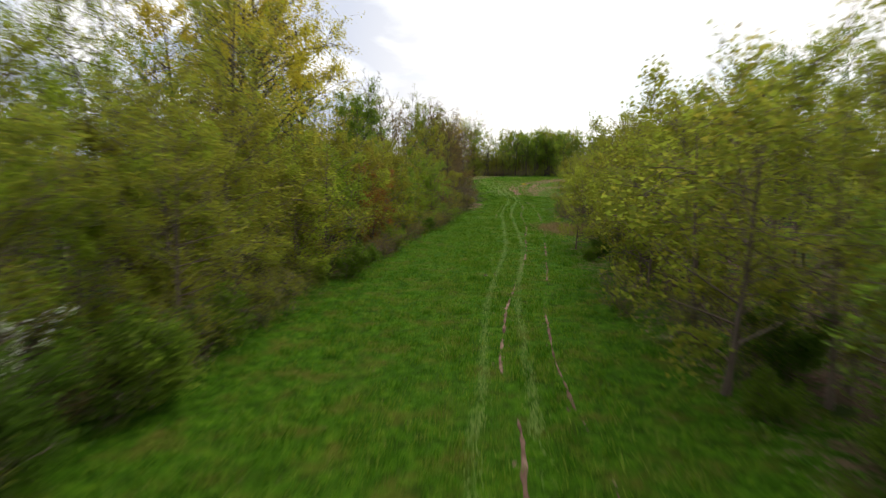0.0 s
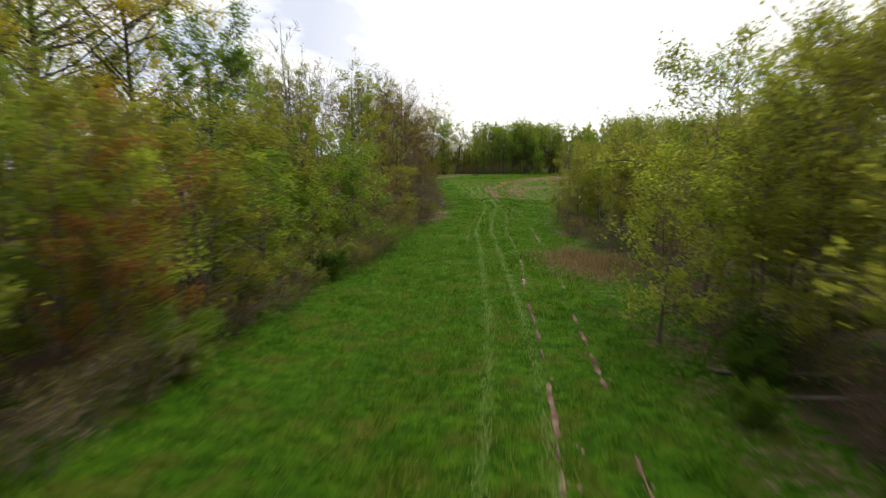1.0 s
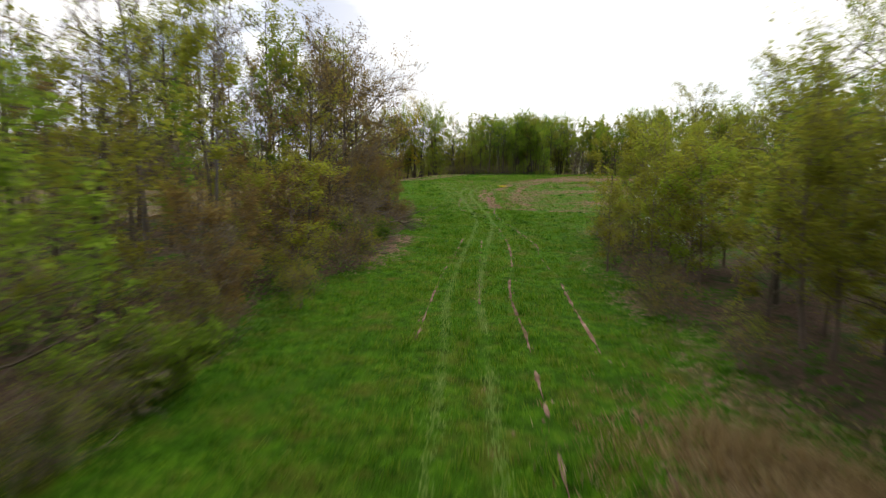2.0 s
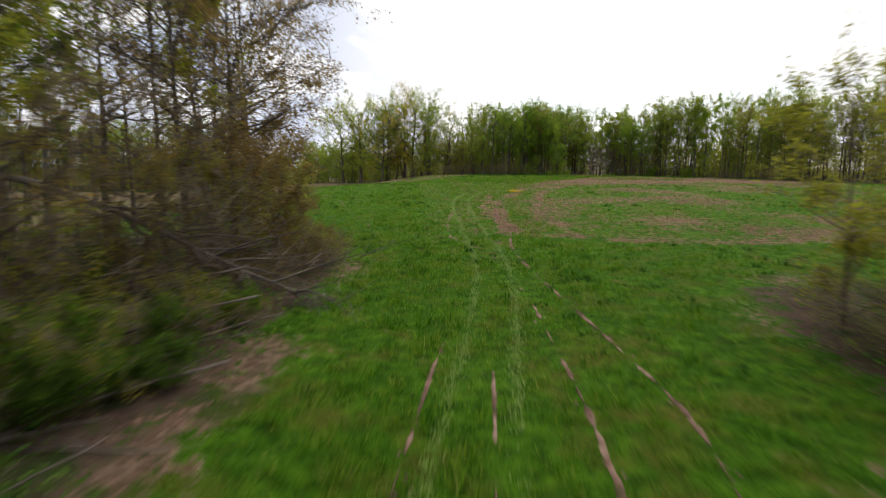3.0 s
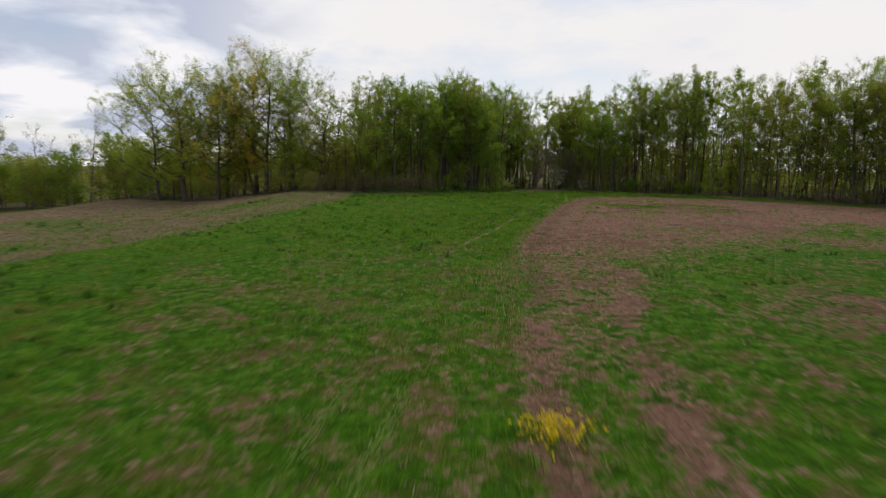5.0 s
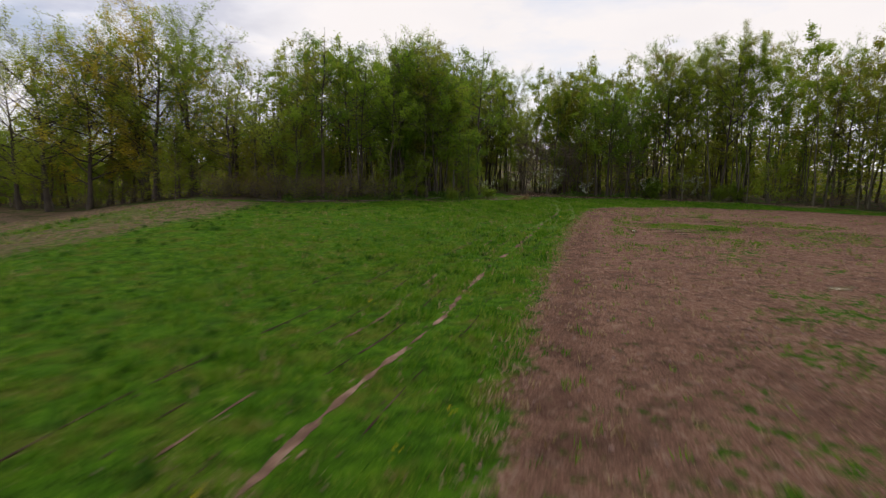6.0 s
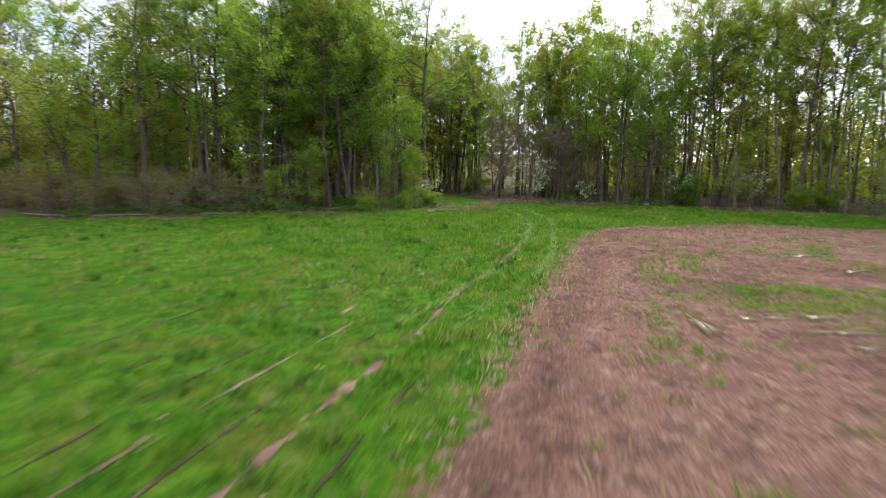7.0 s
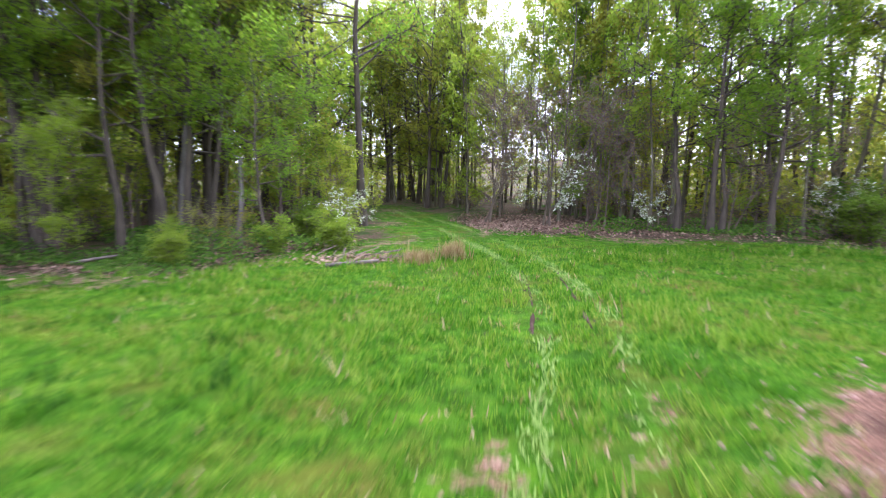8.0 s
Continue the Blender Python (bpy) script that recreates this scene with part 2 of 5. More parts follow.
    litter = mixed(nt, 0.4, litter, ramp(nt, grain, [(0.35, (0.022, 0.015, 0.011)), (0.65, (0.18, 0.12, 0.085))]))
    litter = mixed(nt, smooth(nt, mid, 0.50, 0.64), litter, (0.035, 0.060, 0.014))
    wob = arith(nt, "ADD", arith(nt, "MULTIPLY_ADD", mid, 0.7, -0.35), arith(nt, "MULTIPLY_ADD", arith(nt, "ADD", fine, clump), 1.15, -1.15))
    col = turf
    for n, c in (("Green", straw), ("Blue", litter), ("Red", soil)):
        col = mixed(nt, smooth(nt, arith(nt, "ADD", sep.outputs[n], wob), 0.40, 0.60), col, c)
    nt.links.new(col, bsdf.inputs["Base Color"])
    bsdf.inputs["Roughness"].default_value = 0.95
    bsdf.inputs["Specular IOR Level"].default_value = 0.05
    bump(nt, bsdf, arith(nt, "MULTIPLY_ADD", grain, 0.5, arith(nt, "ADD", fine, clump)), 1.0, 0.16)
    return m


def mud_material(name="rut_mud", tone=1.0):
    m, nt, bsdf, out = shader(name)
    n, g = noise_tex(nt, 1.1, 6, 0.7), noise_tex(nt, 14.0, 4, 0.7)
    col = mixed(nt, 0.35, ramp(nt, n, [(0.38, (0.045, 0.027, 0.018)), (0.5, (0.15, 0.088, 0.062)), (0.66, (0.40, 0.275, 0.205))]), ramp(nt, g, [(0.3, (0.04, 0.026, 0.018)), (0.7, (0.24, 0.155, 0.105))]))
    nt.links.new(mixed(nt, 1.0, col, (tone, tone, tone), "MULTIPLY"), bsdf.inputs["Base Color"])
    bsdf.inputs["Roughness"].default_value, bsdf.inputs["Specular IOR Level"].default_value = 0.95, 0.05
    bump(nt, bsdf, g, 0.5, 0.05)
    return m


# third one: rut mud at a third of its tone, furrow shade in the colour
GROUND, MUD, SHADED_MUD = ground_material(), mud_material(), mud_material("shaded_furrow_mud", 0.32)


def plain(name, col, rough=0.5, metal=0.0, vary=0.25, scale=8.0):
    """Paint, rubber or metal with a little dirt in it."""
    m, nt, bsdf, out = shader(name)
    n = noise_tex(nt, scale, 5, 0.65)
    dirty = tuple(c * (1 - vary) + 0.10 * vary for c in col)
    nt.links.new(ramp(nt, n, [(0.35, dirty), (0.65, col)]), bsdf.inputs["Base Color"])
    bsdf.inputs["Roughness"].default_value, bsdf.inputs["Metallic"].default_value = rough, metal
    return m


def water_material():
    m, nt, bsdf, out = shader("puddle_water")
    n = noise_tex(nt, 1.5, 4)
    nt.links.new(ramp(nt, n, [(0.35, (0.075, 0.048, 0.018)), (0.65, (0.13, 0.088, 0.034))]), bsdf.inputs["Base Color"])
    bsdf.inputs["Roughness"].default_value, bsdf.inputs["IOR"].default_value = 0.06, 1.33
    bsdf.inputs["Specular IOR Level"].default_value = 0.5
    bump(nt, bsdf, noise_tex(nt, 9.0, 2), 0.05, 0.01)
    return m


def glass_material():
    m, nt, bsdf, out = shader("dusty_glass")
    bsdf.inputs["Base Color"].default_value = (0.10, 0.11, 0.12, 1)
    bsdf.inputs["Roughness"].default_value, bsdf.inputs["IOR"].default_value = 0.08, 1.5
    bsdf.inputs["Transmission Weight"].default_value = 0.6
    return m


WATER, GLASS = water_material(), glass_material()
CLOD = plain("dry_clod", (0.27, 0.150, 0.108), 0.98, 0, 0.45, 3.0)
BODY, ROOF = plain("dark_plastic", (0.035, 0.04, 0.04), 0.5), plain("pale_roof", (0.34, 0.38, 0.43), 0.45)
RUBBER, STEEL = plain("tyre_rubber", (0.02, 0.02, 0.02), 0.85), plain("grey_metal", (0.10, 0.10, 0.105), 0.5, 0.6)
SEATCLOTH, LAMP = plain("black_vinyl", (0.03, 0.03, 0.03), 0.6), plain("lamp_lens", (0.75, 0.75, 0.72), 0.15)


# ------------------------------------------------------------ the lie of the land
def blend(v, lo, hi):
    t = np.clip((np.asarray(v, float) - lo) / (hi - lo), 0, 1)
    return t * t * (3 - 2 * t)


RISE_Y = np.array([-60, 0, 60, 82, 94, 104, 123, 138, 155, 192, 207, 235, 300], float)
RISE_Z = np.array([0, 0, -0.3, 0.2, 0.8, 1.15, 1.93, 2.8, 3.4, 4.1, 4.4, 4.3, 4.2], float)


def gz(x, y):
    """Height of the ground: a slow rise to a crest, falling away to the west beyond the wood."""
    x, y = np.asarray(x, float), np.asarray(y, float)
    z = sum(np.interp(y + d, RISE_Y, RISE_Z) for d in (-8, -4, 0, 4, 8)) / 5
    z = z - 6.0 * blend(-x, -9, 46) * blend(y, 90, 145)
    z = z - 1.9 * blend(20 - x, 0, 20) * blend(y, 150, 185) * (1 - blend(-x, 0, 22))
    far = np.hypot(x - 20, y - 110)
    z = z + 26 * blend(far, 350, 1100) * (0.6 + 0.4 * np.sin(np.arctan2(y, x) * 5 + 1))
    z = z + 0.07 * np.sin(x * 0.55 + 0.3 * y) * np.sin(y * 0.41 - 0.2 * x) * blend(far, 400, 200)
    return z


def catmull(pts, step=0.5):
    """A smooth line through pts, sampled about every step metres."""
    p = np.array(pts, float)
    p = np.vstack([2 * p[0] - p[1], p, 2 * p[-1] - p[-2]])
    out = []
    for a, b, c, d in zip(p, p[1:], p[2:], p[3:]):
        n = max(2, int(np.linalg.norm(c - b) / step))
        t = np.arange(n)[:, None] / n
        out.append(0.5 * (2 * b + (c - a) * t + (2 * a - 5 * b + 4 * c - d) * t**2 + (3 * b - a - 3 * c + d) * t**3))
    return np.vstack(out + [p[-2:-1]])


def inside(x, y, poly):
    """Distance to the border of a polygon, positive inside."""
    x, y = np.asarray(x, float), np.asarray(y, float)
    best, odd = np.full(x.shape, 1e9), np.zeros(x.shape, bool)
    for (ax, ay), (bx, by) in zip(poly, poly[1:] + poly[:1]):
        t = np.clip(((x - ax) * (bx - ax) + (y - ay) * (by - ay)) / ((bx - ax) ** 2 + (by - ay) ** 2), 0, 1)
        best = np.minimum(best, np.hypot(x - ax - t * (bx - ax), y - ay - t * (by - ay)))
        if by != ay:
            odd ^= ((ay > y) != (by > y)) & (x < (bx - ax) * (y - ay) / (by - ay) + ax)
    return np.where(odd, best, -best)


# the open ground between the woods, the tilled plot and the rough meadow
CLEARING = [(-11, -15), (-8.6, 9), (-7.0, 21), (-4.3, 41), (-0.3, 62), (2.9, 76), (5.6, 82), (6.6, 88), (7.0, 94), (7.8, 99), (7.6, 104), (-6, 113), (-60, 125), (-120, 160), (-140, 245),
            (-60, 262), (-22, 256), (2, 226), (18, 214), (26, 206.5), (36, 207.2), (43, 207), (47.2, 211), (50.3, 214), (51, 226), (53.5, 226), (54.3, 215), (57, 213), (66, 208), (77, 195),
            (82, 181), (88, 160), (96, 130), (96, 108), (50, 99), (21.5, 97), (17, 80), (15.5, 62), (12.5, 45), (9.8, 27), (9.0, 12), (9.0, -15)]
PLOT = [(17.0, 108), (17.8, 112), (19.6, 126), (21.8, 138), (23.8, 146.5), (28.3, 157.8), (33.7, 167.6), (39.3, 177.1), (43.3, 183.8), (49.4, 193.2), (50.9, 195.5), (53.3, 197.5), (60.8, 198.0),
        (68, 195), (75, 188), (80, 178), (83, 160), (88, 130), (85, 112), (50, 104), (24.9, 105), (20.3, 106)]
MEADOW = [(-6, 135), (-3.7, 147), (-2.0, 152), (5.2, 165), (16, 182), (22, 195), (24, 207), (2, 228), (-20, 256), (-140, 246), (-120, 165), (-60, 130)]


def wave(x, y, s, k):
    """A cheap smooth random field, 0 to 1."""
    return 0.5 + 0.25 * (np.sin(x * s + 1.7 * k + 1.3 * np.sin(y * s * 0.7 + k)) + np.sin(y * s * 1.1 - 0.9 * k + 1.1 * np.sin(x * s * 0.8 + 2 * k)))


# bare rows: a line, its half-width and how bare it is
ROWS_OF_SOIL = (
    ([(14.2, 103), (14.6, 105.6), (15.4, 108.2), (16.0, 109.7)], 0.38, 0.5),
    ([(15.9, 109.3), (16.3, 112), (16.6, 117), (16.9, 120.5), (17.4, 123.5)], 0.80, 0.82),
    ([(17.2, 122), (17.9, 126.3), (19.3, 131.5), (20.4, 134.5), (22.3, 139.8), (24.1, 145)], 0.75, 0.74),
    ([(15.9, 120), (16.4, 124), (17.2, 127.7), (17.5, 129.7), (18.0, 132.8), (18.8, 136.4)], 0.62, 0.70),
    ([(19.8, 108.5), (20.2, 113), (20.2, 119)], 1.5, 0.60),
    ([(19.6, 109), (19.9, 112.2), (20.0, 117), (20.1, 120), (20.8, 124.7), (21.8, 127.4), (22.6, 131.5), (23.9, 136.6), (26.5, 143.3), (31.5, 151.5)], 0.95, 0.68),
    ([(24.6, 124), (25.6, 129), (26.5, 132), (28.0, 136), (29.9, 141.5), (32, 148.6)], 0.8, 0.50),
    ([(25.9, 113), (26.7, 118.2), (27.4, 121.4), (28.5, 126.2), (29.6, 132), (32.5, 143.3)], 1.0, 0.50),
    ([(28.5, 110), (31.0, 120), (33.0, 132), (35.5, 141), (40, 150)], 0.9, 0.44),
    ([(34, 112), (36.5, 124), (38.5, 134), (41, 144), (45, 152)], 0.9, 0.44),
    ([(18.4, 109.2), (21.4, 107.2), (25, 106.4), (32, 107), (46, 107)], 1.5, 0.56),
)


def off_line(x, y, line):
    """Distance to a polyline."""
    best = np.full(np.shape(x), 1e9)
    for (ax, ay), (bx, by) in zip(line, line[1:]):
        t = np.clip(((x - ax) * (bx - ax) + (y - ay) * (by - ay)) / ((bx - ax) ** 2 + (by - ay) ** 2), 0, 1)
        best = np.minimum(best, np.hypot(x - ax - t * (bx - ax), y - ay - t * (by - ay)))
    return best


def cover(x, y):
    """Bare soil, dry straw and leaf litter at a place, 0 to 1 each."""
    d, c, m = inside(x, y, PLOT), inside(x, y, CLEARING), inside(x, y, MEADOW)
    rough = 0.45 * wave(x, y, 0.42, 5) + 0.33 * wave(x, y, 1.3, 2) + 0.22 * wave(x, y, 2.9, 4)
    # turned earth in the north of the plot, weedy rows in its south
    turned = blend(y - 154 - 0.25 * (x - 30), -16, 12)
    soil = blend(d, -0.8, 0.7) * turned * (0.84 - 0.27 * blend(d, 2.5, 7) * blend(rough, 0.46, 0.72))
    soil = np.maximum(soil, blend(d, -0.5, 1.0) * (0.30 + 0.24 * blend(0.5 * wave(x, y, 0.5, 8) + 0.5 * wave(0.8 * x + 0.6 * y, 0.8 * y - 0.6 * x, 0.31, 3), 0.34, 0.72)))
    for line, width, strength in ROWS_OF_SOIL:
        soil = np.maximum(soil, strength * np.exp(-((off_line(x, y, line) / width) ** 2)) * (0.70 + 0.42 * wave(x, y, 0.9, 11)))
    soil = np.maximum(soil, 0.66 * np.exp(-(((x - 16.7) / 0.8) ** 2 + ((y - 116) / 5.5) ** 2)))
    for px, py, pr in ((6.3, 85.5, 0.9), (6.5, 89, 0.8), (5.8, 87, 0.9), (19.8, 116, 0.9), (20.4, 120, 0.8), (48.4, 196.6, 0.75), (47.9, 196.2, 0.4), (49.8, 196.4, 0.5), (50.8, 197.4, 0.35), (46.5, 194.5, 0.7), (50.5, 201.5, 0.6), (56.6, 201.1, 0.5)):
        soil = np.maximum(soil, 0.55 * np.exp(-((x - px) ** 2 + ((y - py) / 1.4) ** 2) / pr**2))
    soil = np.maximum(soil, 0.20 * blend(wave(x, y, 0.6, 9), 0.72, 0.9))
    soil = np.maximum(soil, (0.20 + 0.18 * blend(x, 9, 13)) * (1 - blend(x, 24, 34)) * blend(y, 100, 112) * (1 - blend(y, 150, 175)))
    dry = np.exp(-(((x - 13.8) / 1.9) ** 2 + ((y - 59) / 3.0) ** 2))
    dry = np.maximum(dry, 0.62 * blend(-c, -2.6, -0.4) * wave(x, y, 0.7, 6))
    dry = np.maximum(dry, 0.42 * blend(x - np.interp(y, [0, 27, 45, 62, 80], [5.2, 6.6, 9.4, 12.4, 15.0]), 0, 1.6) * (1 - blend(y, 82, 92)))
    dry = np.maximum(dry, 0.85 * np.exp(-((off_line(x, y, [(4.8, 82.5), (6.1, 86.1), (6.6, 88.5), (7.0, 91)]) / 0.7) ** 2)))
    straw = np.maximum(blend(m, -2.5, 2.0) * (0.40 + 0.38 * wave(x, y, 0.3, 4) + 0.2 * blend(y, 190, 225)), dry)
    litter = np.maximum(blend(-c, -1.0, 1.2) * (0.45 + 0.35 * wave(x, y, 0.8, 13)), 0.75 * np.exp(-(((x - 56.6) / 2.2) ** 2 + ((y - 215) / 2.0) ** 2)) + 0.7 * np.exp(-(((x - 58.5) / 4.0) ** 2 + ((y - 221) / 5.0) ** 2))) * (1 - 0.75 * np.exp(-(((x - 52.4) / 1.6) ** 2)) * blend(y, 206, 210) * (1 - blend(y, 228, 240)))
    return soil, straw, litter


def damp(x, y):
    """Dark damp soil: the outermost furrow, the low wet hollow and streaks along the tilling."""
    d = inside(x, y, PLOT)
    wet = 0.85 * np.exp(-(((d - 0.9) / 0.8) ** 2)) * (0.6 + 0.4 * wave(x, y, 1.1, 3)) * blend(y, 140, 150)
    wet = np.maximum(wet, np.exp(-(((x - 54) / 10) ** 2 + ((y - 183) / 7) ** 2)) * (0.35 + 0.65 * wave(x, y, 0.9, 8)))
    wet = np.maximum(wet, 0.4 * blend(wave(x, y, 0.35, 12), 0.5, 0.8) + 0.22 * np.sin(d * 3.6 + 0.6 * np.sin(y * 0.3)) ** 2)
    return np.clip(wet, 0, 1)


def mesh_object(name, verts, tris, mat, parent=None, smooth_faces=False):
    verts, tris = np.asarray(verts, np.float32), np.asarray(tris, np.int32)
    me = bpy.data.meshes.new(name)
    me.vertices.add(len(verts))
    me.vertices.foreach_set("co", verts.ravel())
    me.loops.add(tris.size)
    me.loops.foreach_set("vertex_index", tris.ravel())
    me.polygons.add(len(tris))
    me.polygons.foreach_set("loop_start", np.arange(0, tris.size, 3, dtype=np.int32))
    if smooth_faces:
        me.polygons.foreach_set("use_smooth", np.ones(len(tris), bool))
    me.update(calc_edges=True)
    me.materials.append(mat)
    ob = new(name, me)
    ob.parent = parent
    return ob


def steps(*spans):
    """Grid lines: (start, end, step) spans in a row."""
    return np.unique(np.concatenate([np.arange(a, b + s / 2, s) for a, b, s in spans]).round(3))


def build_ground():
    xs = steps((-2400, -400, 200), (-400, -140, 20), (-140, -30, 4), (-30, 92, 0.8), (92, 160, 4), (160, 400, 20), (400, 2400, 200))
    ys = steps((-2400, -400, 200), (-400, -60, 20), (-60, -12, 4), (-12, 222, 0.8), (222, 300, 4), (300, 480, 20), (480, 2400, 200))
    gx, gy = np.meshgrid(xs, ys)
    x, y = gx.ravel(), gy.ravel()
    verts = np.stack([x, y, gz(x, y)], 1)
    n, i = len(xs), np.arange(len(x)).reshape(gx.shape)
    a, b, c, d = i[:-1, :-1].ravel(), i[:-1, 1:].ravel(), i[1:, 1:].ravel(), i[1:, :-1].ravel()
    ob = mesh_object("ground", verts, np.vstack([np.stack([a, b, c], 1), np.stack([a, c, d], 1)]), GROUND, None, True)
    col = np.ones((len(x), 4), np.float32)
    col[:, 0], col[:, 1], col[:, 2] = cover(x, y)
    col[:, 3] = damp(x, y)
    at = ob.data.attributes.new("cover", "FLOAT_COLOR", "POINT")
    at.data.foreach_set("color", col.ravel())
    tagged(ob, "green meadow ground with bare reddish soil and dry straw", "ground", kind="structure")


build_ground()

# wheel tracks: the west wheel of the pale pair, and the muddy ruts
PALE_W = [(-0.4, -10), (0.7, 9.1), (1.2, 13.5), (2.4, 24.5), (3.6, 31.8), (5.7, 45.1), (8.0, 66), (8.6, 73), (9.3, 78.1), (10.4, 84.6), (12.8, 98.6), (13.4, 112), (13.9, 125), (15.2, 133.5),
          (17.9, 140.8), (24.3, 156), (30.4, 170), (35.6, 176.3), (43.6, 187.7), (46.5, 192.3), (49.6, 198.4), (51.6, 204.2), (52.4, 208), (52.4, 214), (52.0, 228)]


def spaced(line, step):
    """Places along a smooth line with the direction and the way gone at each."""
    p = catmull(line, step)
    t = np.gradient(p, axis=0)
    d = np.linalg.norm(t, axis=1)
    return p, t / d[:, None], np.cumsum(d)


def broken(s, rng, keep):
    """Where a worn line shows, 0 to 1 along its length."""
    k = rng.uniform(0, 9, 3)
    slow = 0.5 + 0.25 * np.sin(s * 0.42 + k[0]) + 0.18 * np.sin(s * 1.07 + k[1]) + 0.12 * np.sin(s * 2.9 + k[2])
    return np.clip((slow - (1 - keep)) * 4, 0, 1)


def merged(*parts):
    vs, ts, base = [], [], 0
    for v, t in parts:
        vs.append(v)
        ts.append(t + base)
        base += len(v)
    return np.vstack(vs), np.vstack(ts)


WORN = []


def rut(line, width, keep, seed, mat=None):
    """A worn wheel rut: a ragged ribbon of bare mud that narrows and breaks off, with flecks beside it; mat: another
    mud, such as the one darkened for furrow shade.
    """
    WORN.append((line, 0.25 * width + 0.07))
    rng = np.random.default_rng(seed)
    p, t, s = spaced(line, 0.10)
    side = np.stack([t[:, 1], -t[:, 0]], 1)
    n = len(p)

    def ragged(cells):
        return np.interp(s, np.arange(0, s[-1] + 2 * cells, cells), rng.random(int(s[-1] / cells) + 3)[: len(np.arange(0, s[-1] + 2 * cells, cells))])

    on = np.clip(broken(s, rng, keep + 0.22) * 1.3 - 0.15, 0, 1)
    half = width * 0.31 * on * np.clip(2.4 * ragged(0.5) - 0.4, 0, 1)
    left, right = (half * (0.10 + 0.45 * ragged(0.9) + 0.75 * ragged(0.22) + 0.35 * rng.random(n)) for _ in range(2))
    c = p + side * (0.04 * np.sin(s * 0.5) + 0.05 * (ragged(1.6) - 0.5))[:, None]
    rows = [c - side * left[:, None], c - side * (0.45 * left)[:, None], c + side * (0.45 * right)[:, None], c + side * right[:, None]]
    lift = (0.010, 0.022, 0.022, 0.010)
    verts = np.stack([np.column_stack([q, gz(q[:, 0], q[:, 1]) + z]) for q, z in zip(rows, lift)], 1).reshape(-1, 3)
    i = 4 * np.flatnonzero((left + right)[:-1] + (left + right)[1:] > 0.02)[:, None] + np.arange(3)[None]
    i = i.ravel()
    ribbon = verts, np.vstack([np.stack([i, i + 1, i + 5], 1), np.stack([i, i + 5, i + 4], 1)])
    k = np.flatnonzero(rng.random(n) < 0.16 * (0.25 + on))
    m = len(k)
    q = c[k] + side[k] * rng.normal(0, width * 0.9, (m, 1))
    a = np.arange(5) * 2 * np.pi / 5 + rng.uniform(0, 6, (m, 1))
    r = rng.uniform(0.5, 1.2, (m, 5)) * rng.uniform(0.02, 0.06, (m, 1))
    f = q[:, None] + (1.7 * r * np.cos(a))[..., None] * t[k][:, None] + (r * np.sin(a))[..., None] * side[k][:, None]
    flecks = np.concatenate([f, (gz(f[..., 0], f[..., 1]) + 0.012)[..., None]], -1).reshape(-1, 3)
    j = 5 * np.arange(m)[:, None]
    body = merged(ribbon, (flecks, np.concatenate([j + [[0, 1, 2]], j + [[0, 2, 3]], j + [[0, 3, 4]]])))
    return tagged(mesh_object("wheel_rut", *body, mat or MUD, None, True), "reddish muddy wheel rut, or painted dark furrow shade, in the grass", "wheel track", "wheel tracks", "structure")


def track(line, width, keep, seed):
    """A wheel track of pale grass pressed flat along the way."""
    WORN.append((line, 0.14))
    rng = np.random.default_rng(seed)
    p, t, s = spaced(line, 0.012)
    on = broken(s, rng, keep)
    ok = rng.random(len(s)) < 0.08 + 0.5 * on
    p, t = p[ok], t[ok]
    n = len(p)
    side = np.stack([t[:, 1], -t[:, 0]], 1)
    a = p + side * rng.normal(0, width * 0.75, (n, 1))
    way = t + side * rng.normal(0, 0.35, (n, 1))
    b = a + way * rng.uniform(0.08, 0.22, (n, 1))
    w = side * rng.uniform(0.008, 0.020, (n, 1))
    za, zb = gz(a[:, 0], a[:, 1]) + 0.03, gz(b[:, 0], b[:, 1]) + rng.uniform(0.03, 0.09, n)
    verts = np.stack([np.column_stack([a - w, za]), np.column_stack([a + w, za]), np.column_stack([b, zb])], 1).reshape(-1, 3)
    return tagged(mesh_object("wheel_track", verts, np.arange(3 * n).reshape(-1, 3), PRESSED), "pale flattened grass wheel track across the meadow", "wheel track", "wheel tracks", "structure")


def shifted(line, d):
    p = np.array(line, float)
    t = np.gradient(p, axis=0)
    q = p + d * np.stack([t[:, 1], -t[:, 0]], 1) / np.linalg.norm(t, axis=1)[:, None]
    return [tuple(v) for v in q]


SOUTH_W, NORTH_W = PALE_W[:15], [(40.5, 184), (44.2, 188.3), (45.5, 190.3), (47.0, 192.9), (49.2, 197.4), (51.4, 202.7), (52.2, 208), (52.4, 214), (52.0, 228)]
track(SOUTH_W, 0.13, 1.0, 1)
track(shifted(SOUTH_W, 1.28), 0.13, 0.85, 2)
track(NORTH_W, 0.14, 0.7, 17)
track(shifted(NORTH_W, 1.2), 0.14, 0.7, 18)
rut([(1.5, 5), (1.6, 9), (1.9, 11.6), (2.0, 16), (2.5, 19.8), (3.0, 23), (3.9, 27), (4.9, 32.3), (5.9, 36.5), (6.7, 41)], 0.21, 0.52, 3)
rut([(6.7, 41), (8.3, 51.4), (10.0, 61.6), (11.4, 74.4), (12.8, 82.4), (13.6, 88.1), (14.0, 96)], 0.22, 0.55, 5)
rut([(2.9, 5), (3.3, 10.6), (3.5, 13.9), (4.2, 20.7), (5.8, 28.7), (7.2, 36)], 0.17, 0.45, 4)
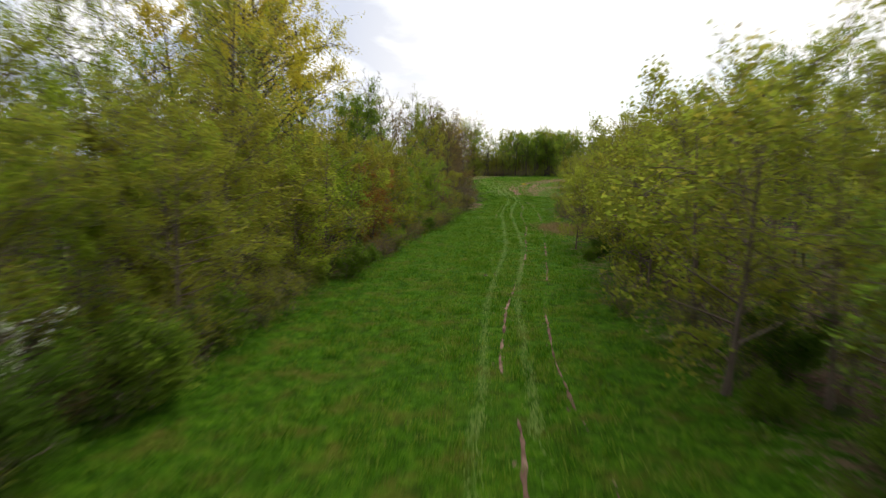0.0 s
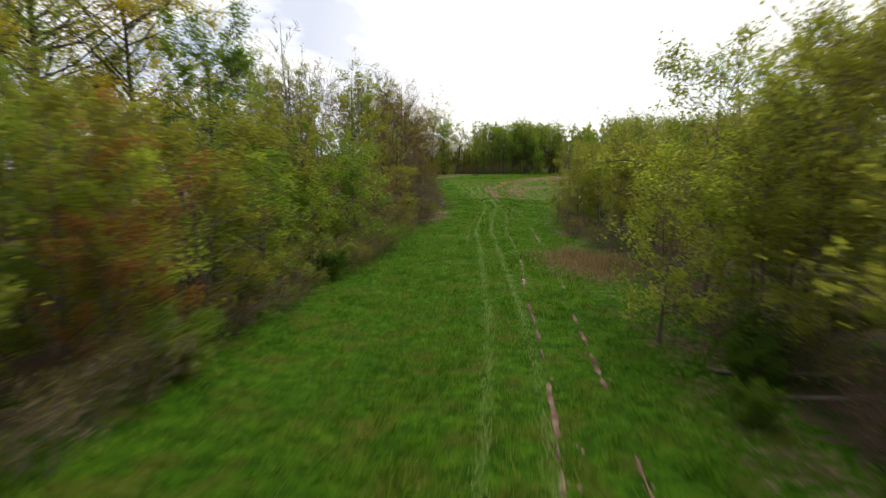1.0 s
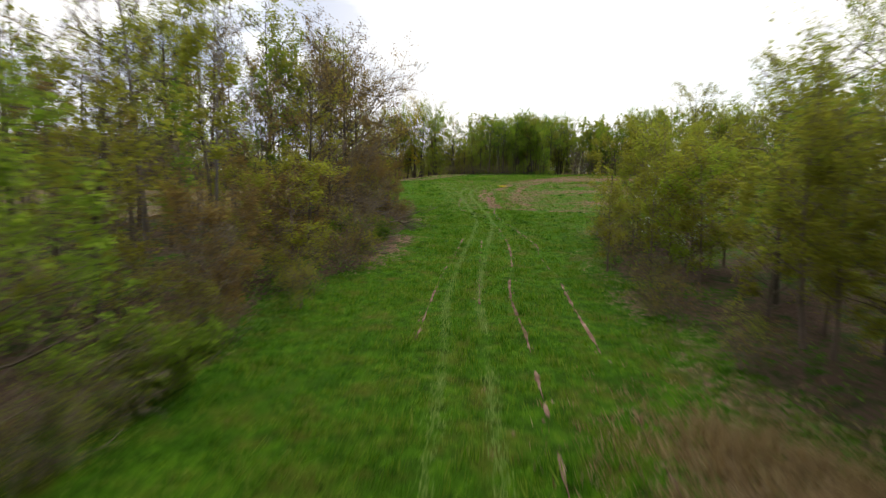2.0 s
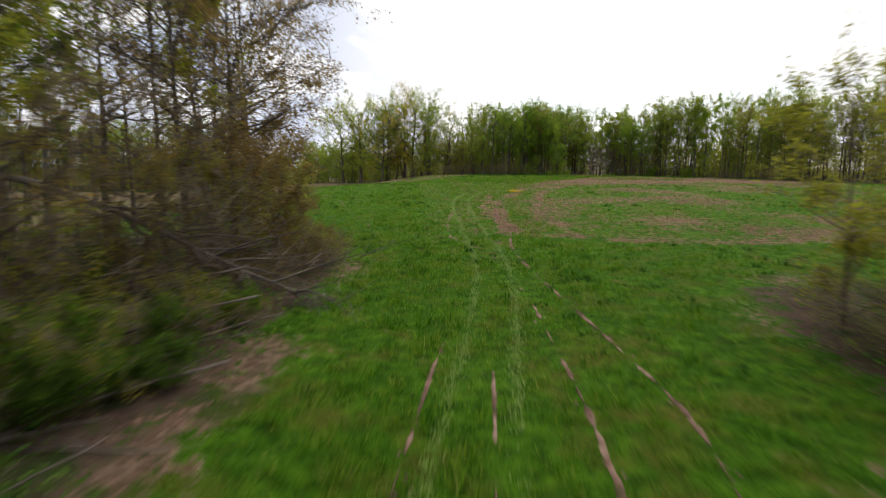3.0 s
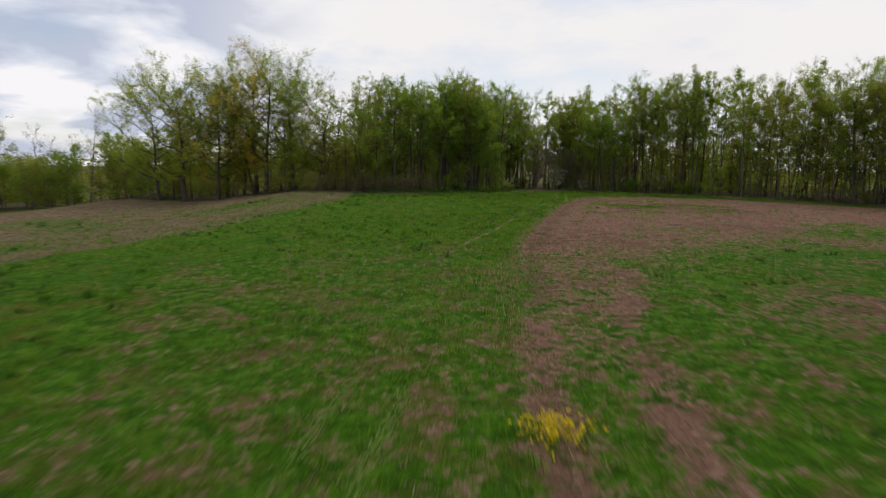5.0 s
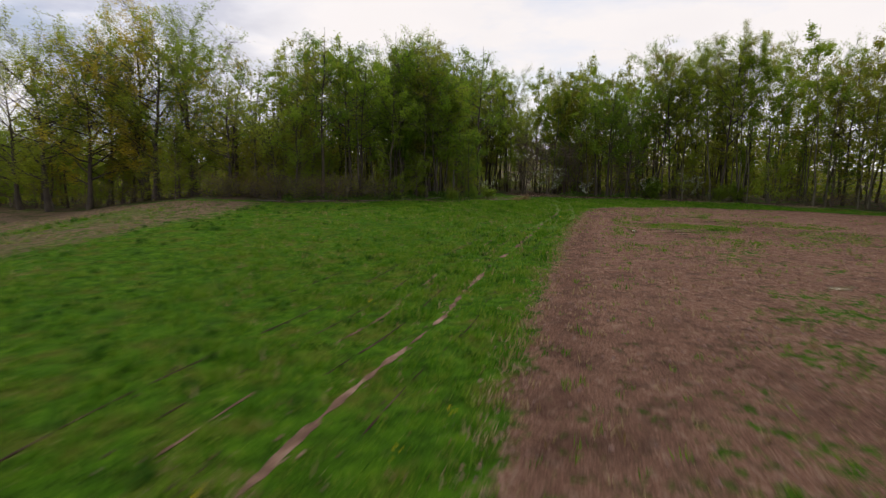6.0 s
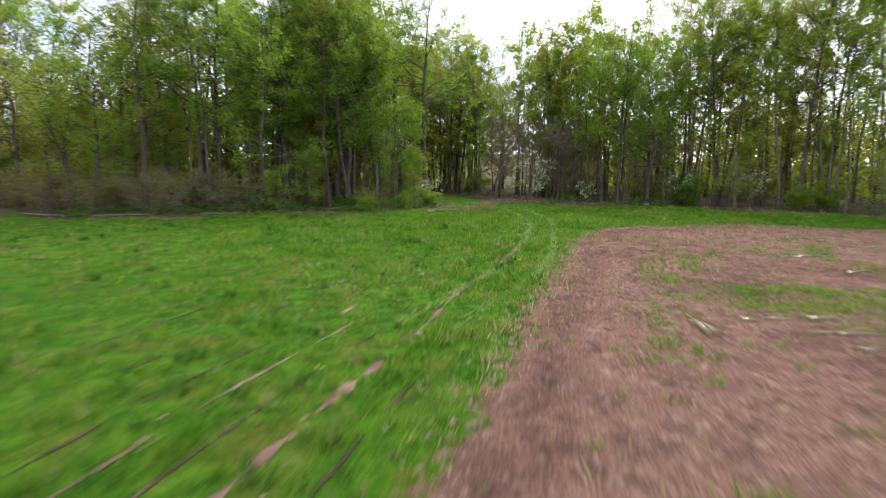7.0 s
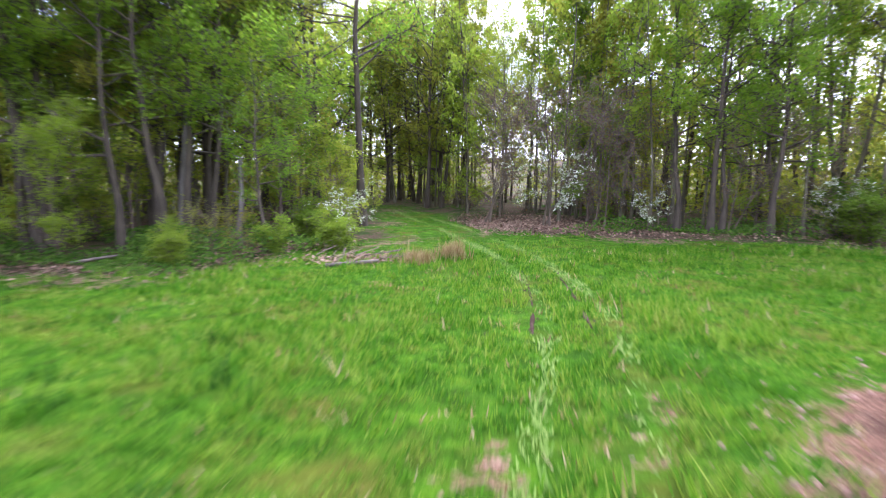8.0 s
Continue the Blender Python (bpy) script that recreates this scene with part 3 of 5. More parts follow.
rut([(7.2, 36), (8.7, 44), (9.8, 50.1), (10.9, 55.7), (13.0, 69), (14.2, 78.4), (14.7, 83.7), (15.3, 88), (15.1, 96)], 0.22, 0.46, 6)
rut([(7.4, 69), (8.0, 73.7), (8.4, 76.2), (9.4, 81.9), (11.1, 91)], 0.16, 0.5, 7)
rut([(9.9, 73), (10.1, 75.1), (11.3, 83.8), (12, 89)], 0.14, 0.45, 14)
rut([(14.0, 96), (14.1, 98.7), (13.9, 102.2), (13.6, 104.1), (13.1, 106.5), (12.5, 108.8), (12.7, 114), (13.6, 121)], 0.24, 0.46, 8)
rut([(15.1, 95), (15.0, 99.8), (15.2, 104.2), (15.9, 109)], 0.24, 0.68, 9)
rut([(14.0, 109), (14.4, 116), (15.2, 124), (17.2, 134)], 0.18, 0.45, 10)
rut([(4.0, 131), (4.3, 128), (6.1, 118.4), (7.4, 114.7), (8, 111)], 0.18, 0.30, 15)
# worn rows in the grass beside the turned earth; dark side lines are painted furrow shade
FURROW = [(22.1, 153.2), (25.45, 158.6), (27.9, 162.8), (30.0, 165.8), (31.4, 168.4), (34.0, 172.7), (35.9, 175.8), (38.0, 179.0), (40.9, 183.5), (42.4, 186.2), (43.3, 187.4), (44.5, 189.2), (46.2, 191.8), (47.5, 193.9)]
rut(FURROW, 0.32, 0.74, 11)
for k, (d, w, keep) in enumerate(((0.9, 0.09, 0.36), (-0.8, 0.09, 0.46), (-2.4, 0.09, 0.46), (-3.6, 0.09, 0.42), (-5.2, 0.08, 0.36))):
    rut(shifted(FURROW[:10], d), w, keep, 30 + k, SHADED_MUD)
rut(shifted(FURROW[:9], -1.6), 0.15, 0.5, 21)
rut([(39.4, 185.2), (40.4, 186.7), (41.2, 187.6), (42.1, 188.9), (42.8, 189.7), (44.5, 190.9), (45.4, 191.9), (47.0, 193.6)], 0.28, 0.42, 22)
# flat trail ruts, their shade likewise put into the mud colour
rut([(50.4, 200.6), (51.7, 204.2), (52.2, 206)], 0.13, 0.5, 23, SHADED_MUD)
rut([(51.5, 200.6), (52.6, 204.0), (53.2, 206)], 0.15, 0.6, 24, SHADED_MUD)


# ------------------------------------------------------------ growing things
def tubes(lines, sides):
    """Tapered tubes along polylines: [(points, radii)]."""
    verts, tris, base = [], [], 0
    ang = np.arange(sides) * 2 * np.pi / sides
    for pts, rad in lines:
        pts = np.asarray(pts, float)
        t = np.gradient(pts, axis=0)
        t /= np.linalg.norm(t, axis=1)[:, None] + 1e-9
        ref = np.where(np.abs(t[:, 2:3]) > 0.9, [[1.0, 0, 0]], [[0, 0, 1.0]])
        u = np.cross(t, ref)
        u /= np.linalg.norm(u, axis=1)[:, None] + 1e-9
        w = np.cross(t, u)
        ring = pts[:, None] + np.asarray(rad)[:, None, None] * (np.cos(ang)[None, :, None] * u[:, None] + np.sin(ang)[None, :, None] * w[:, None])
        n = len(pts)
        verts.append(ring.reshape(-1, 3))
        i = base + np.arange((n - 1) * sides).reshape(n - 1, sides)
        j = np.roll(i, -1, axis=1)
        tris += [np.stack([i, j, j + sides], -1).reshape(-1, 3), np.stack([i, j + sides, i + sides], -1).reshape(-1, 3)]
        base += n * sides
    return np.vstack(verts), np.vstack(tris)


def spikes(a, b, r):
    """Thin tapering twigs from a to b, three-sided."""
    d = b - a
    d = d / (np.linalg.norm(d, axis=1)[:, None] + 1e-9)
    u = np.cross(d, [[0.3, 0.5, 0.81]])
    u /= np.linalg.norm(u, axis=1)[:, None] + 1e-9
    w = np.cross(d, u)
    ring = [a + r * (math.cos(k) * u + math.sin(k) * w) for k in (0, 2.094, 4.189)]
    verts = np.stack(ring + [b], 1).reshape(-1, 3)
    i = 4 * np.arange(len(a))[:, None]
    return verts, np.concatenate([i + [[0, 1, 3]], i + [[1, 2, 3]], i + [[2, 0, 3]]])


def slivers(a, b, r):
    """The finest twigs: one narrow tapering sliver each."""
    d = b - a
    u = np.cross(d, np.roll(d, 1, axis=1) + 0.1)
    u = r * u / (np.linalg.norm(u, axis=1)[:, None] + 1e-9)
    verts = np.stack([a - u, a + u, b], 1).reshape(-1, 3)
    return verts, np.arange(len(verts)).reshape(-1, 3)


def leaf_cards(rng, p, size, flat=0.5, whole=False):
    """A small pointed leaf at each place; whole: a folded blade with two halves."""
    n = len(p)
    nor = rng.normal(size=(n, 3))
    nor[:, 2] = np.abs(nor[:, 2]) + flat
    nor /= np.linalg.norm(nor, axis=1)[:, None]
    u = np.cross(nor, rng.normal(size=(n, 3)))
    u /= np.linalg.norm(u, axis=1)[:, None] + 1e-9
    w = np.cross(nor, u)
    s = size * rng.uniform(0.6, 1.35, (n, 1))
    if not whole:
        verts = np.stack([p - 0.45 * s * u, p + 0.30 * s * u + 0.42 * s * w, p + 0.35 * s * u - 0.42 * s * w], 1).reshape(-1, 3)
        return verts, np.arange(3 * n).reshape(-1, 3)
    verts = np.stack([p - 0.5 * s * u, p + 0.33 * s * w + 0.08 * s * nor, p + 0.5 * s * u, p - 0.33 * s * w + 0.08 * s * nor], 1).reshape(-1, 3)
    i = 4 * np.arange(n)[:, None]
    return verts, np.concatenate([i + [[0, 1, 2]], i + [[0, 2, 3]]])


def grow(seed, h, r0, lo, spread, limbs, subs, twigs, per_twig, leaf, rise=0.9, stems=1, shape="oval", wander=0.03, loose=0.28, whole=False):
    """Wood and leaves of a tree or shrub h metres high. lo: where the crown begins, 0 to 1; rise: how steeply limbs climb."""
    rng = np.random.default_rng(seed)
    fine = 0.66 if h < 10 else 0.74
    leaf, per_twig, loose = leaf * fine, per_twig / fine**2 * (0.95 if h < 10 else 1.0), loose * (1.0 if h < 10 else 0.85)
    thick, mid, thin, ends = [], [], [], []
    for s in range(stems):
        lean = rng.normal(0, 0.05 if stems == 1 else 0.28, 2)
        hs = h * (1 if stems == 1 else rng.uniform(0.6, 1.0))
        z = np.linspace(0, 1, 9)
        off = np.cumsum(rng.normal(0, wander * h / 9, (9, 2)), 0) + np.outer(z, lean * hs)
        off -= off[0] - (rng.normal(0, 0.25, 2) if stems > 1 else 0)
        trunk = np.column_stack([off, z * hs])
        rs = r0 / (1 if stems == 1 else stems**0.5)
        rad = rs * (1 - 0.93 * z**0.8)
        rad[0] *= 1.35
        thick.append((trunk, rad))
        for k in range(limbs):
            f = lo + (0.90 - lo) * ((k + rng.uniform(0, 1)) / limbs) ** 0.9
            start = np.array([np.interp(f, z, trunk[:, c]) for c in range(3)])
            q = (f - lo) / (1 - lo)
            prof = {"oval": 0.35 + 0.75 * math.sin(math.pi * (0.12 + 0.80 * q)), "cone": 1.05 - 0.8 * q, "vase": 0.6 + 0.6 * q - 0.6 * q**4}[shape]
            length = spread * prof * rng.uniform(0.70, 1.12)
            az = rng.uniform(0, 2 * math.pi)
            el = rise * (0.45 + 0.55 * q) + rng.normal(0, 0.16)
            d = np.array([math.cos(az) * math.cos(el), math.sin(az) * math.cos(el), math.sin(el)])
            u = np.linspace(0, 1, 4)[:, None]
            bend = np.array([0, 0, rng.uniform(-0.05, 0.28)])
            limb = start + length * (u * d + u**2 * bend) + np.cumsum(rng.normal(0, 0.035 * length, (4, 3)), 0) * (u > 0)
            rl = min(0.6 * np.interp(f, z, rad), 0.035 * length + 0.01)
            mid.append((limb, rl * (1 - 0.85 * u[:, 0])))
            for _ in range(subs):
                g = rng.uniform(0.25, 1.0)
                a = np.array([np.interp(g, u[:, 0], limb[:, c]) for c in range(3)])
                e = d + rng.normal(0, 0.6, 3) + [0, 0, 0.15]
                e /= np.linalg.norm(e)
                ls = length * rng.uniform(0.22, 0.48)
                c = a + e * ls + [0, 0, rng.uniform(-0.1, 0.2) * ls]
                thin.append(np.hstack([a, c]))
                ta = a + (c - a) * rng.uniform(0.2, 1.0, (twigs, 1))
                te = ta + (e * 0.6 + rng.normal(0, 0.55, (twigs, 3))) * max(0.35, 0.42 * ls)
                ends.append(np.hstack([ta, te]))
    ends = np.vstack(ends)
    ta, te = ends[:, :3], ends[:, 3:]
    thin = np.array(thin)
    wood = merged(tubes(thick, 6), tubes(mid, 3), spikes(thin[:, :3], thin[:, 3:], 0.010 + 0.0009 * h), slivers(ta, te, 0.009 + 0.0006 * h))
    n = len(ta)
    if per_twig <= 0:
        return wood, None
    lush = np.repeat(rng.gamma(1.7, 0.588, n // twigs), twigs)
    reps = rng.poisson(per_twig * np.clip(lush, 0.15, 3.0))
    a, b = np.repeat(ta, reps, 0), np.repeat(te, reps, 0)
    p = a + (b - a) * rng.uniform(0.3, 1.1, (len(a), 1)) + rng.normal(0, loose * (0.4 + 0.02 * h), (len(a), 3))
    return wood, leaf_cards(rng, p, leaf, 0.5, whole)


def plant(name, label, category, group, wood, leaves, bark, foliage, crown="crown"):
    """An empty at the foot with a trunk and a crown under it."""
    root = new(name)
    mesh_object("trunk" if category == "tree" else "branchwork", *wood, bark, root, True)
    if leaves is not None:
        mesh_object(crown, *leaves, foliage, root)
    return tagged(root, label, category, group)


class Kind:
    """A plant that can be set down many times; the first one set down is the pattern."""

    def __init__(self, *args, **kw):
        self.args, self.kw, self.first, self.size = args, kw, None, 1.0

    def put(self, x, y, scale=1.0, turn=None, sink=0.05):
        turn = random.uniform(0, 360) if turn is None else turn
        m = pose(x, y, float(gz(x, y)) - sink, random.uniform(-2, 2), random.uniform(-2, 2), turn)
        if self.first is None:
            self.first, self.size = plant(*self.args, **self.kw), scale
            self.first.matrix_basis = m @ Matrix.Diagonal((scale, scale, scale, 1))
            return self.first
        scale /= self.size
        return copy_thing(self.first, m @ Matrix.Diagonal((scale * random.uniform(0.9, 1.1), scale * random.uniform(0.9, 1.1), scale, 1)))


EDGE = "trees of the wood's edge"
TALL = [
    Kind("tall_tree", "tall slender tree with thin olive spring leaves", "tree", EDGE, *grow(11, 20, 0.20, 0.20, 4.2, 38, 4, 4, 9.5, 0.19, 0.75, wander=0.05), BARK, OLIVE),
    Kind("tall_tree", "tall upright tree with fresh green young leaves", "tree", EDGE, *grow(12, 19, 0.19, 0.14, 4.4, 38, 4, 4, 9.5, 0.19, 0.7, wander=0.05), BARK, GREEN),
    Kind("tall_tree", "tall narrow tree with yellow-green spring leaves", "tree", EDGE, *grow(13, 21, 0.18, 0.32, 3.6, 34, 4, 4, 9.5, 0.185, 0.8, wander=0.05), BARK_OLIVE, FRESH),
    Kind("tall_tree", "tall tree with sparse olive leaves and bare twigs", "tree", EDGE, *grow(14, 18, 0.19, 0.30, 3.6, 22, 5, 5, 3, 0.26, 0.9, wander=0.07), BARK, OLIVE),
    Kind("tall_tree", "tall slender tree with high green crown", "tree", EDGE, *grow(15, 20, 0.16, 0.42, 3.5, 32, 4, 4, 9.5, 0.185, 0.75, wander=0.05), BARK_OLIVE, FRESH),
    Kind("tall_tree", "tall tree with dull olive-green leaves", "tree", EDGE, *grow(16, 17, 0.17, 0.12, 4.5, 38, 4, 4, 9.5, 0.19, 0.65, wander=0.05), BARK, OLIVE),
]
GOLDEN = Kind("spreading_tree", "large spreading tree with golden-yellow young leaves", "tree", EDGE, *grow(21, 20, 0.32, 0.22, 5.3, 38, 6, 5, 6, 0.26, 0.75), BARK, GOLD)
MAPLE = Kind("spreading_tree", "broad tree with dark limbs and light green leaves", "tree", EDGE, *grow(22, 19, 0.42, 0.14, 8.4, 24, 13, 6, 8, 0.24, 0.80, 1, "oval", wander=0.05), BARK, FRESH)
GOLDMAPLE = Kind("spreading_tree", "broad tree with dark forked limbs and golden-green leaves", "tree", EDGE, *grow(38, 19, 0.40, 0.16, 8.0, 22, 12, 6, 7, 0.24, 0.80, 1, "oval", wander=0.06), BARK, GOLD)
REDBUD = Kind("tall_tree", "tall twiggy tree with reddish-brown buds", "tree", EDGE, *grow(23, 16, 0.17, 0.20, 3.4, 22, 7, 6, 1.7, 0.20, 0.9), BARK, RUSSET)
REDMAPLE = Kind("spreading_tree", "wide spreading tree with dark boughs and reddish spring buds", "tree", EDGE, *grow(25, 14, 0.24, 0.30, 5.4, 26, 8, 6, 5, 0.18, 0.55, 1, "oval"), BARK, RUSSET)
BARE = Kind("bare_tree", "leafless pale grey tree with fine bare twigs", "tree", EDGE, *grow(24, 17, 0.15, 0.35, 2.4, 16, 6, 5, 0, 0.2, 1.1), BARK_PALE, None)
POLE = [
    Kind("slender_tree", "thin straight young tree with few leaves", "tree", EDGE, *grow(31, 17, 0.10, 0.4, 1.7, 12, 4, 4, 5, 0.30, 1.0, wander=0.05), BARK_OLIVE, OLIVE),
    Kind("slender_tree", "thin grey-brown trunk with small green crown", "tree", EDGE, *grow(32, 18, 0.12, 0.5, 2.0, 12, 4, 4, 6, 0.32, 1.0, wander=0.05), BARK_OLIVE, FRESH),
    Kind("slender_tree", "thin leaning young tree with sparse leaves", "tree", EDGE, *grow(33, 15, 0.09, 0.3, 1.8, 12, 4, 4, 4, 0.30, 1.0, wander=0.05), BARK_OLIVE, GREEN),
]
BACK = [
    Kind("woodland_tree", "tall tree standing deep in the wood, olive leaves", "tree", EDGE, *grow(91, 19, 0.20, 0.22, 3.8, 22, 4, 3, 7, 0.31, 0.9, wander=0.05), BARK, OLIVE),
    Kind("woodland_tree", "tall tree standing deep in the wood, green leaves", "tree", EDGE, *grow(92, 18, 0.19, 0.22, 3.6, 22, 4, 3, 7, 0.31, 0.85, wander=0.05), BARK, WOODS),
    Kind("woodland_tree", "tall tree standing deep in the wood, yellow-green leaves", "tree", EDGE, *grow(93, 20, 0.18, 0.34, 3.3, 21, 4, 3, 7, 0.30, 0.95, wander=0.05), BARK, FRESH),
]
NEAR = [
    Kind("forest_tree", "mid-sized forest tree with bright green layered leaves", "tree", EDGE, *grow(35, 14, 0.17, 0.24, 3.6, 22, 6, 5, 6, 0.20, 0.55, wander=0.08, whole=True), BARK, CANOPY),
    Kind("forest_tree", "forest tree with dark trunk and green leaves", "tree", EDGE, *grow(36, 16, 0.18, 0.30, 3.2, 20, 6, 5, 5, 0.20, 0.6, wander=0.08, whole=True), BARK, CANOPY),
]
PALETREE = Kind("forest_tree", "forest tree with pale grey bark and bright green leaves", "tree", EDGE, *grow(39, 15, 0.20, 0.28, 3.8, 22, 6, 5, 6, 0.20, 0.5, wander=0.06, whole=True), BARK_PALE, FRESH)
OAK = Kind("round_tree", "round-headed tree with dense dark green leaves", "tree", EDGE, *grow(37, 13, 0.20, 0.42, 2.9, 26, 6, 5, 6, 0.22, 0.6), BARK, DARK)
GNARLED = [
    Kind("crooked_tree", "crooked dark-limbed tree with thin olive leaves", "tree", EDGE, *grow(26, 16, 0.24, 0.22, 4.8, 18, 6, 5, 4.5, 0.21, 0.7, wander=0.13), BARK, OLIVE),
    Kind("crooked_tree", "crooked forked tree with yellow-green opening leaves", "tree", EDGE, *grow(27, 17, 0.20, 0.28, 4.2, 16, 6, 5, 4.5, 0.21, 0.8, 2, wander=0.10), BARK, FRESH),
    Kind("crooked_tree", "leaning tree with bare lower boughs and green top", "tree", EDGE, *grow(28, 15, 0.18, 0.34, 3.8, 15, 6, 5, 5, 0.21, 0.65, wander=0.12), BARK, GREEN),
]
TWIGGY = Kind("twiggy_tree", "bare grey-brown tree with a haze of fine twigs", "tree", EDGE, *grow(29, 9, 0.08, 0.12, 2.6, 18, 7, 8, 0.25, 0.16, 0.75, 2), TWIG_GREY, RUSSET)
THICKET = Kind("thicket", "grey-brown leafless thicket of fine tangled stems", "bush", "brush", *grow(63, 2.6, 0.04, 0.04, 1.5, 5, 4, 7, 0.8, 0.12, 0.7, 8), TWIG_GREY, OLIVE, crown="foliage")
SAPLING = [
    Kind("sapling", "young bushy tree with yellow-olive spring leaves", "tree", EDGE, *grow(41, 7.5, 0.09, 0.05, 2.6, 26, 4, 4, 6, 0.21, 0.75), TWIG, OLIVE),
    Kind("sapling", "young bushy tree with fresh yellow-green leaves", "tree", EDGE, *grow(42, 6.5, 0.08, 0.06, 2.3, 26, 4, 4, 6, 0.21, 0.8), TWIG, FRESH),
    Kind("sapling", "young bushy tree with dull olive leaves", "tree", EDGE, *grow(43, 9.0, 0.10, 0.06, 2.7, 26, 4, 4, 6, 0.21, 0.8), TWIG, OLIVE),
    Kind("sapling", "young bushy tree in green leaf", "tree", EDGE, *grow(45, 7.0, 0.09, 0.05, 2.5, 26, 4, 4, 6, 0.21, 0.7), TWIG, GREEN),
]
SLIM = [
    Kind("young_tree", "slim young tree with olive-yellow leaves on a clear stem", "tree", EDGE, *grow(47, 9.0, 0.09, 0.24, 2.0, 26, 4, 4, 6, 0.20, 0.8, wander=0.06), TWIG, OLIVE),
    Kind("young_tree", "slim young tree with dull olive leaves on a thin stem", "tree", EDGE, *grow(48, 8.0, 0.08, 0.20, 1.9, 26, 4, 4, 6, 0.20, 0.85, wander=0.06), TWIG, OLIVE),
]
RUSSETS = Kind("sapling", "young tree with russet-brown opening leaves", "tree", EDGE, *grow(44, 6.5, 0.08, 0.06, 2.2, 24, 5, 4, 5, 0.20, 0.85), TWIG, RUSSET)
RUSTY = Kind("sapling", "young tree with rusty orange-brown spring leaves", "tree", EDGE, *grow(46, 7.0, 0.08, 0.06, 2.2, 24, 5, 4, 6, 0.20, 0.85), TWIG, RUST)
BUSH = [
    Kind("bush", "low leafy bush in bright green leaf", "bush", "bushes", *grow(51, 2.4, 0.05, 0.05, 1.1, 5, 4, 4, 5.5, 0.21, 0.8, 5), TWIG, GREEN, crown="foliage"),
    Kind("bush", "low dense bush with dark green leaves", "bush", "bushes", *grow(52, 2.0, 0.05, 0.05, 1.1, 5, 4, 4, 5.5, 0.20, 0.7, 5), TWIG, DARK, crown="foliage"),
]
BRAMBLE = [
    Kind("bramble", "tangle of bare brown brush stems", "bush", "brush", *grow(61, 2.2, 0.05, 0.05, 1.3, 4, 3, 5, 0.9, 0.13, 0.7, 6), TWIG, RUSSET, crown="foliage"),
    Kind("bramble", "grey-brown thicket with a few opening leaves", "bush", "brush", *grow(62, 3.0, 0.06, 0.05, 1.4, 4, 3, 5, 1.8, 0.14, 0.9, 6), TWIG, OLIVE, crown="foliage"),
]
DOGWOOD = Kind("dogwood", "small tree with flat layers of white blossom", "tree", EDGE, *grow(71, 5.5, 0.07, 0.25, 2.6, 12, 7, 5, 3.2, 0.19, 0.04, whole=True, loose=0.10), TWIG, BLOSSOM)


def clear_of_trail(x, y):
    """Keeps the grassy trail into the wood and the machine's standing place free."""
    trail = np.interp(y, [205, 215, 230, 260], [52.4, 52.6, 52.4, 55])
    return not (203 < y < 238 and abs(x - trail) < 2.0) and math.hypot(x + 1.2, y - 117.0) > 3.2 and not (-3 < x < 6 and 112.5 < y < 119)


def in_gap(x, y, room):
    """The strip in the wood beside the trail where no tall tree stands."""
    return y > 213 and abs(x - 57.8 - 0.37 * (y - 225)) < room + 0.03 * (y - 213)


def along(line, n, near, far, kinds, smin, smax, seed, side=1):
    """Set plants at random along a line, between near and far metres to its left."""
    random.seed(seed)
    p = catmull(line, 0.5)
    t = np.gradient(p, axis=0)
    t /= np.linalg.norm(t, axis=1)[:, None]
    for k in range(n):
        i = min(len(p) - 1, int((k + random.random()) / n * len(p)))
        d = random.uniform(near, far) * side
        x, y = p[i, 0] - t[i, 1] * d, p[i, 1] + t[i, 0] * d
        kind, s = random.choice(kinds), random.uniform(smin, smax)
        if clear_of_trail(x, y) and not (side < 0 and smax > 0.84 and 44 < y < 76 and x < 13.0 + 0.17 * (y - 44)) and not (12 < x < 16.3 and 54 < y < 64) and not (smax > 0.7 and in_gap(x, y, 1.5)) and not (smax > 0.7 and 54.5 < x < 62 and 211 < y < 220):
            kind.put(x, y, s)


WEST = [(-9.5, -6), (-7.4, 9.2), (-5.8, 21.3), (-3.0, 41), (1.2, 62), (3.6, 77)]
WEST_N = [(2.0, 66), (5.4, 82), (6.8, 94), (7.0, 104), (-4, 112), (-30, 122)]
EAST = [(7.0, 2), (7.9, 26), (11.6, 43), (15, 62), (16.6, 79), (21, 95)]
FAR_W = [(-140, 245), (-75, 260), (-50, 263)]
FAR_LOW = [(-52, 263), (-30, 258), (-8, 242)]
NORTH = [(-10, 243), (2, 229), (18, 217), (26, 209), (36, 209), (43, 208.6), (47.4, 213), (50, 222), (50, 245)]
NORTH_E = [(55, 240), (55, 219), (57, 214.6), (66, 209.6), (77, 196), (82, 182)]
FAR_E = [(82, 182), (88, 160), (96, 130), (100, 105), (60, 99)]

# west wood along the corridor
along(WEST[:5], 44, 0.9, 5.0, SAPLING, 0.65, 1.0, 101)
along(WEST, 36, -0.2, 1.3, BUSH + BRAMBLE + BRAMBLE, 0.45, 0.8, 102)
along(WEST[:4], 18, 7, 26, TALL + [REDBUD], 0.5, 0.75, 103)
along(WEST[3:], 12, 7, 26, TALL, 0.7, 0.9, 108)
along(WEST[:5], 8, 6, 14, SAPLING, 0.9, 1.3, 105)
along(WEST_N[:3], 22, 2.5, 20, [REDBUD, REDBUD, TALL[3], POLE[0], POLE[2]], 0.55, 0.78, 104)
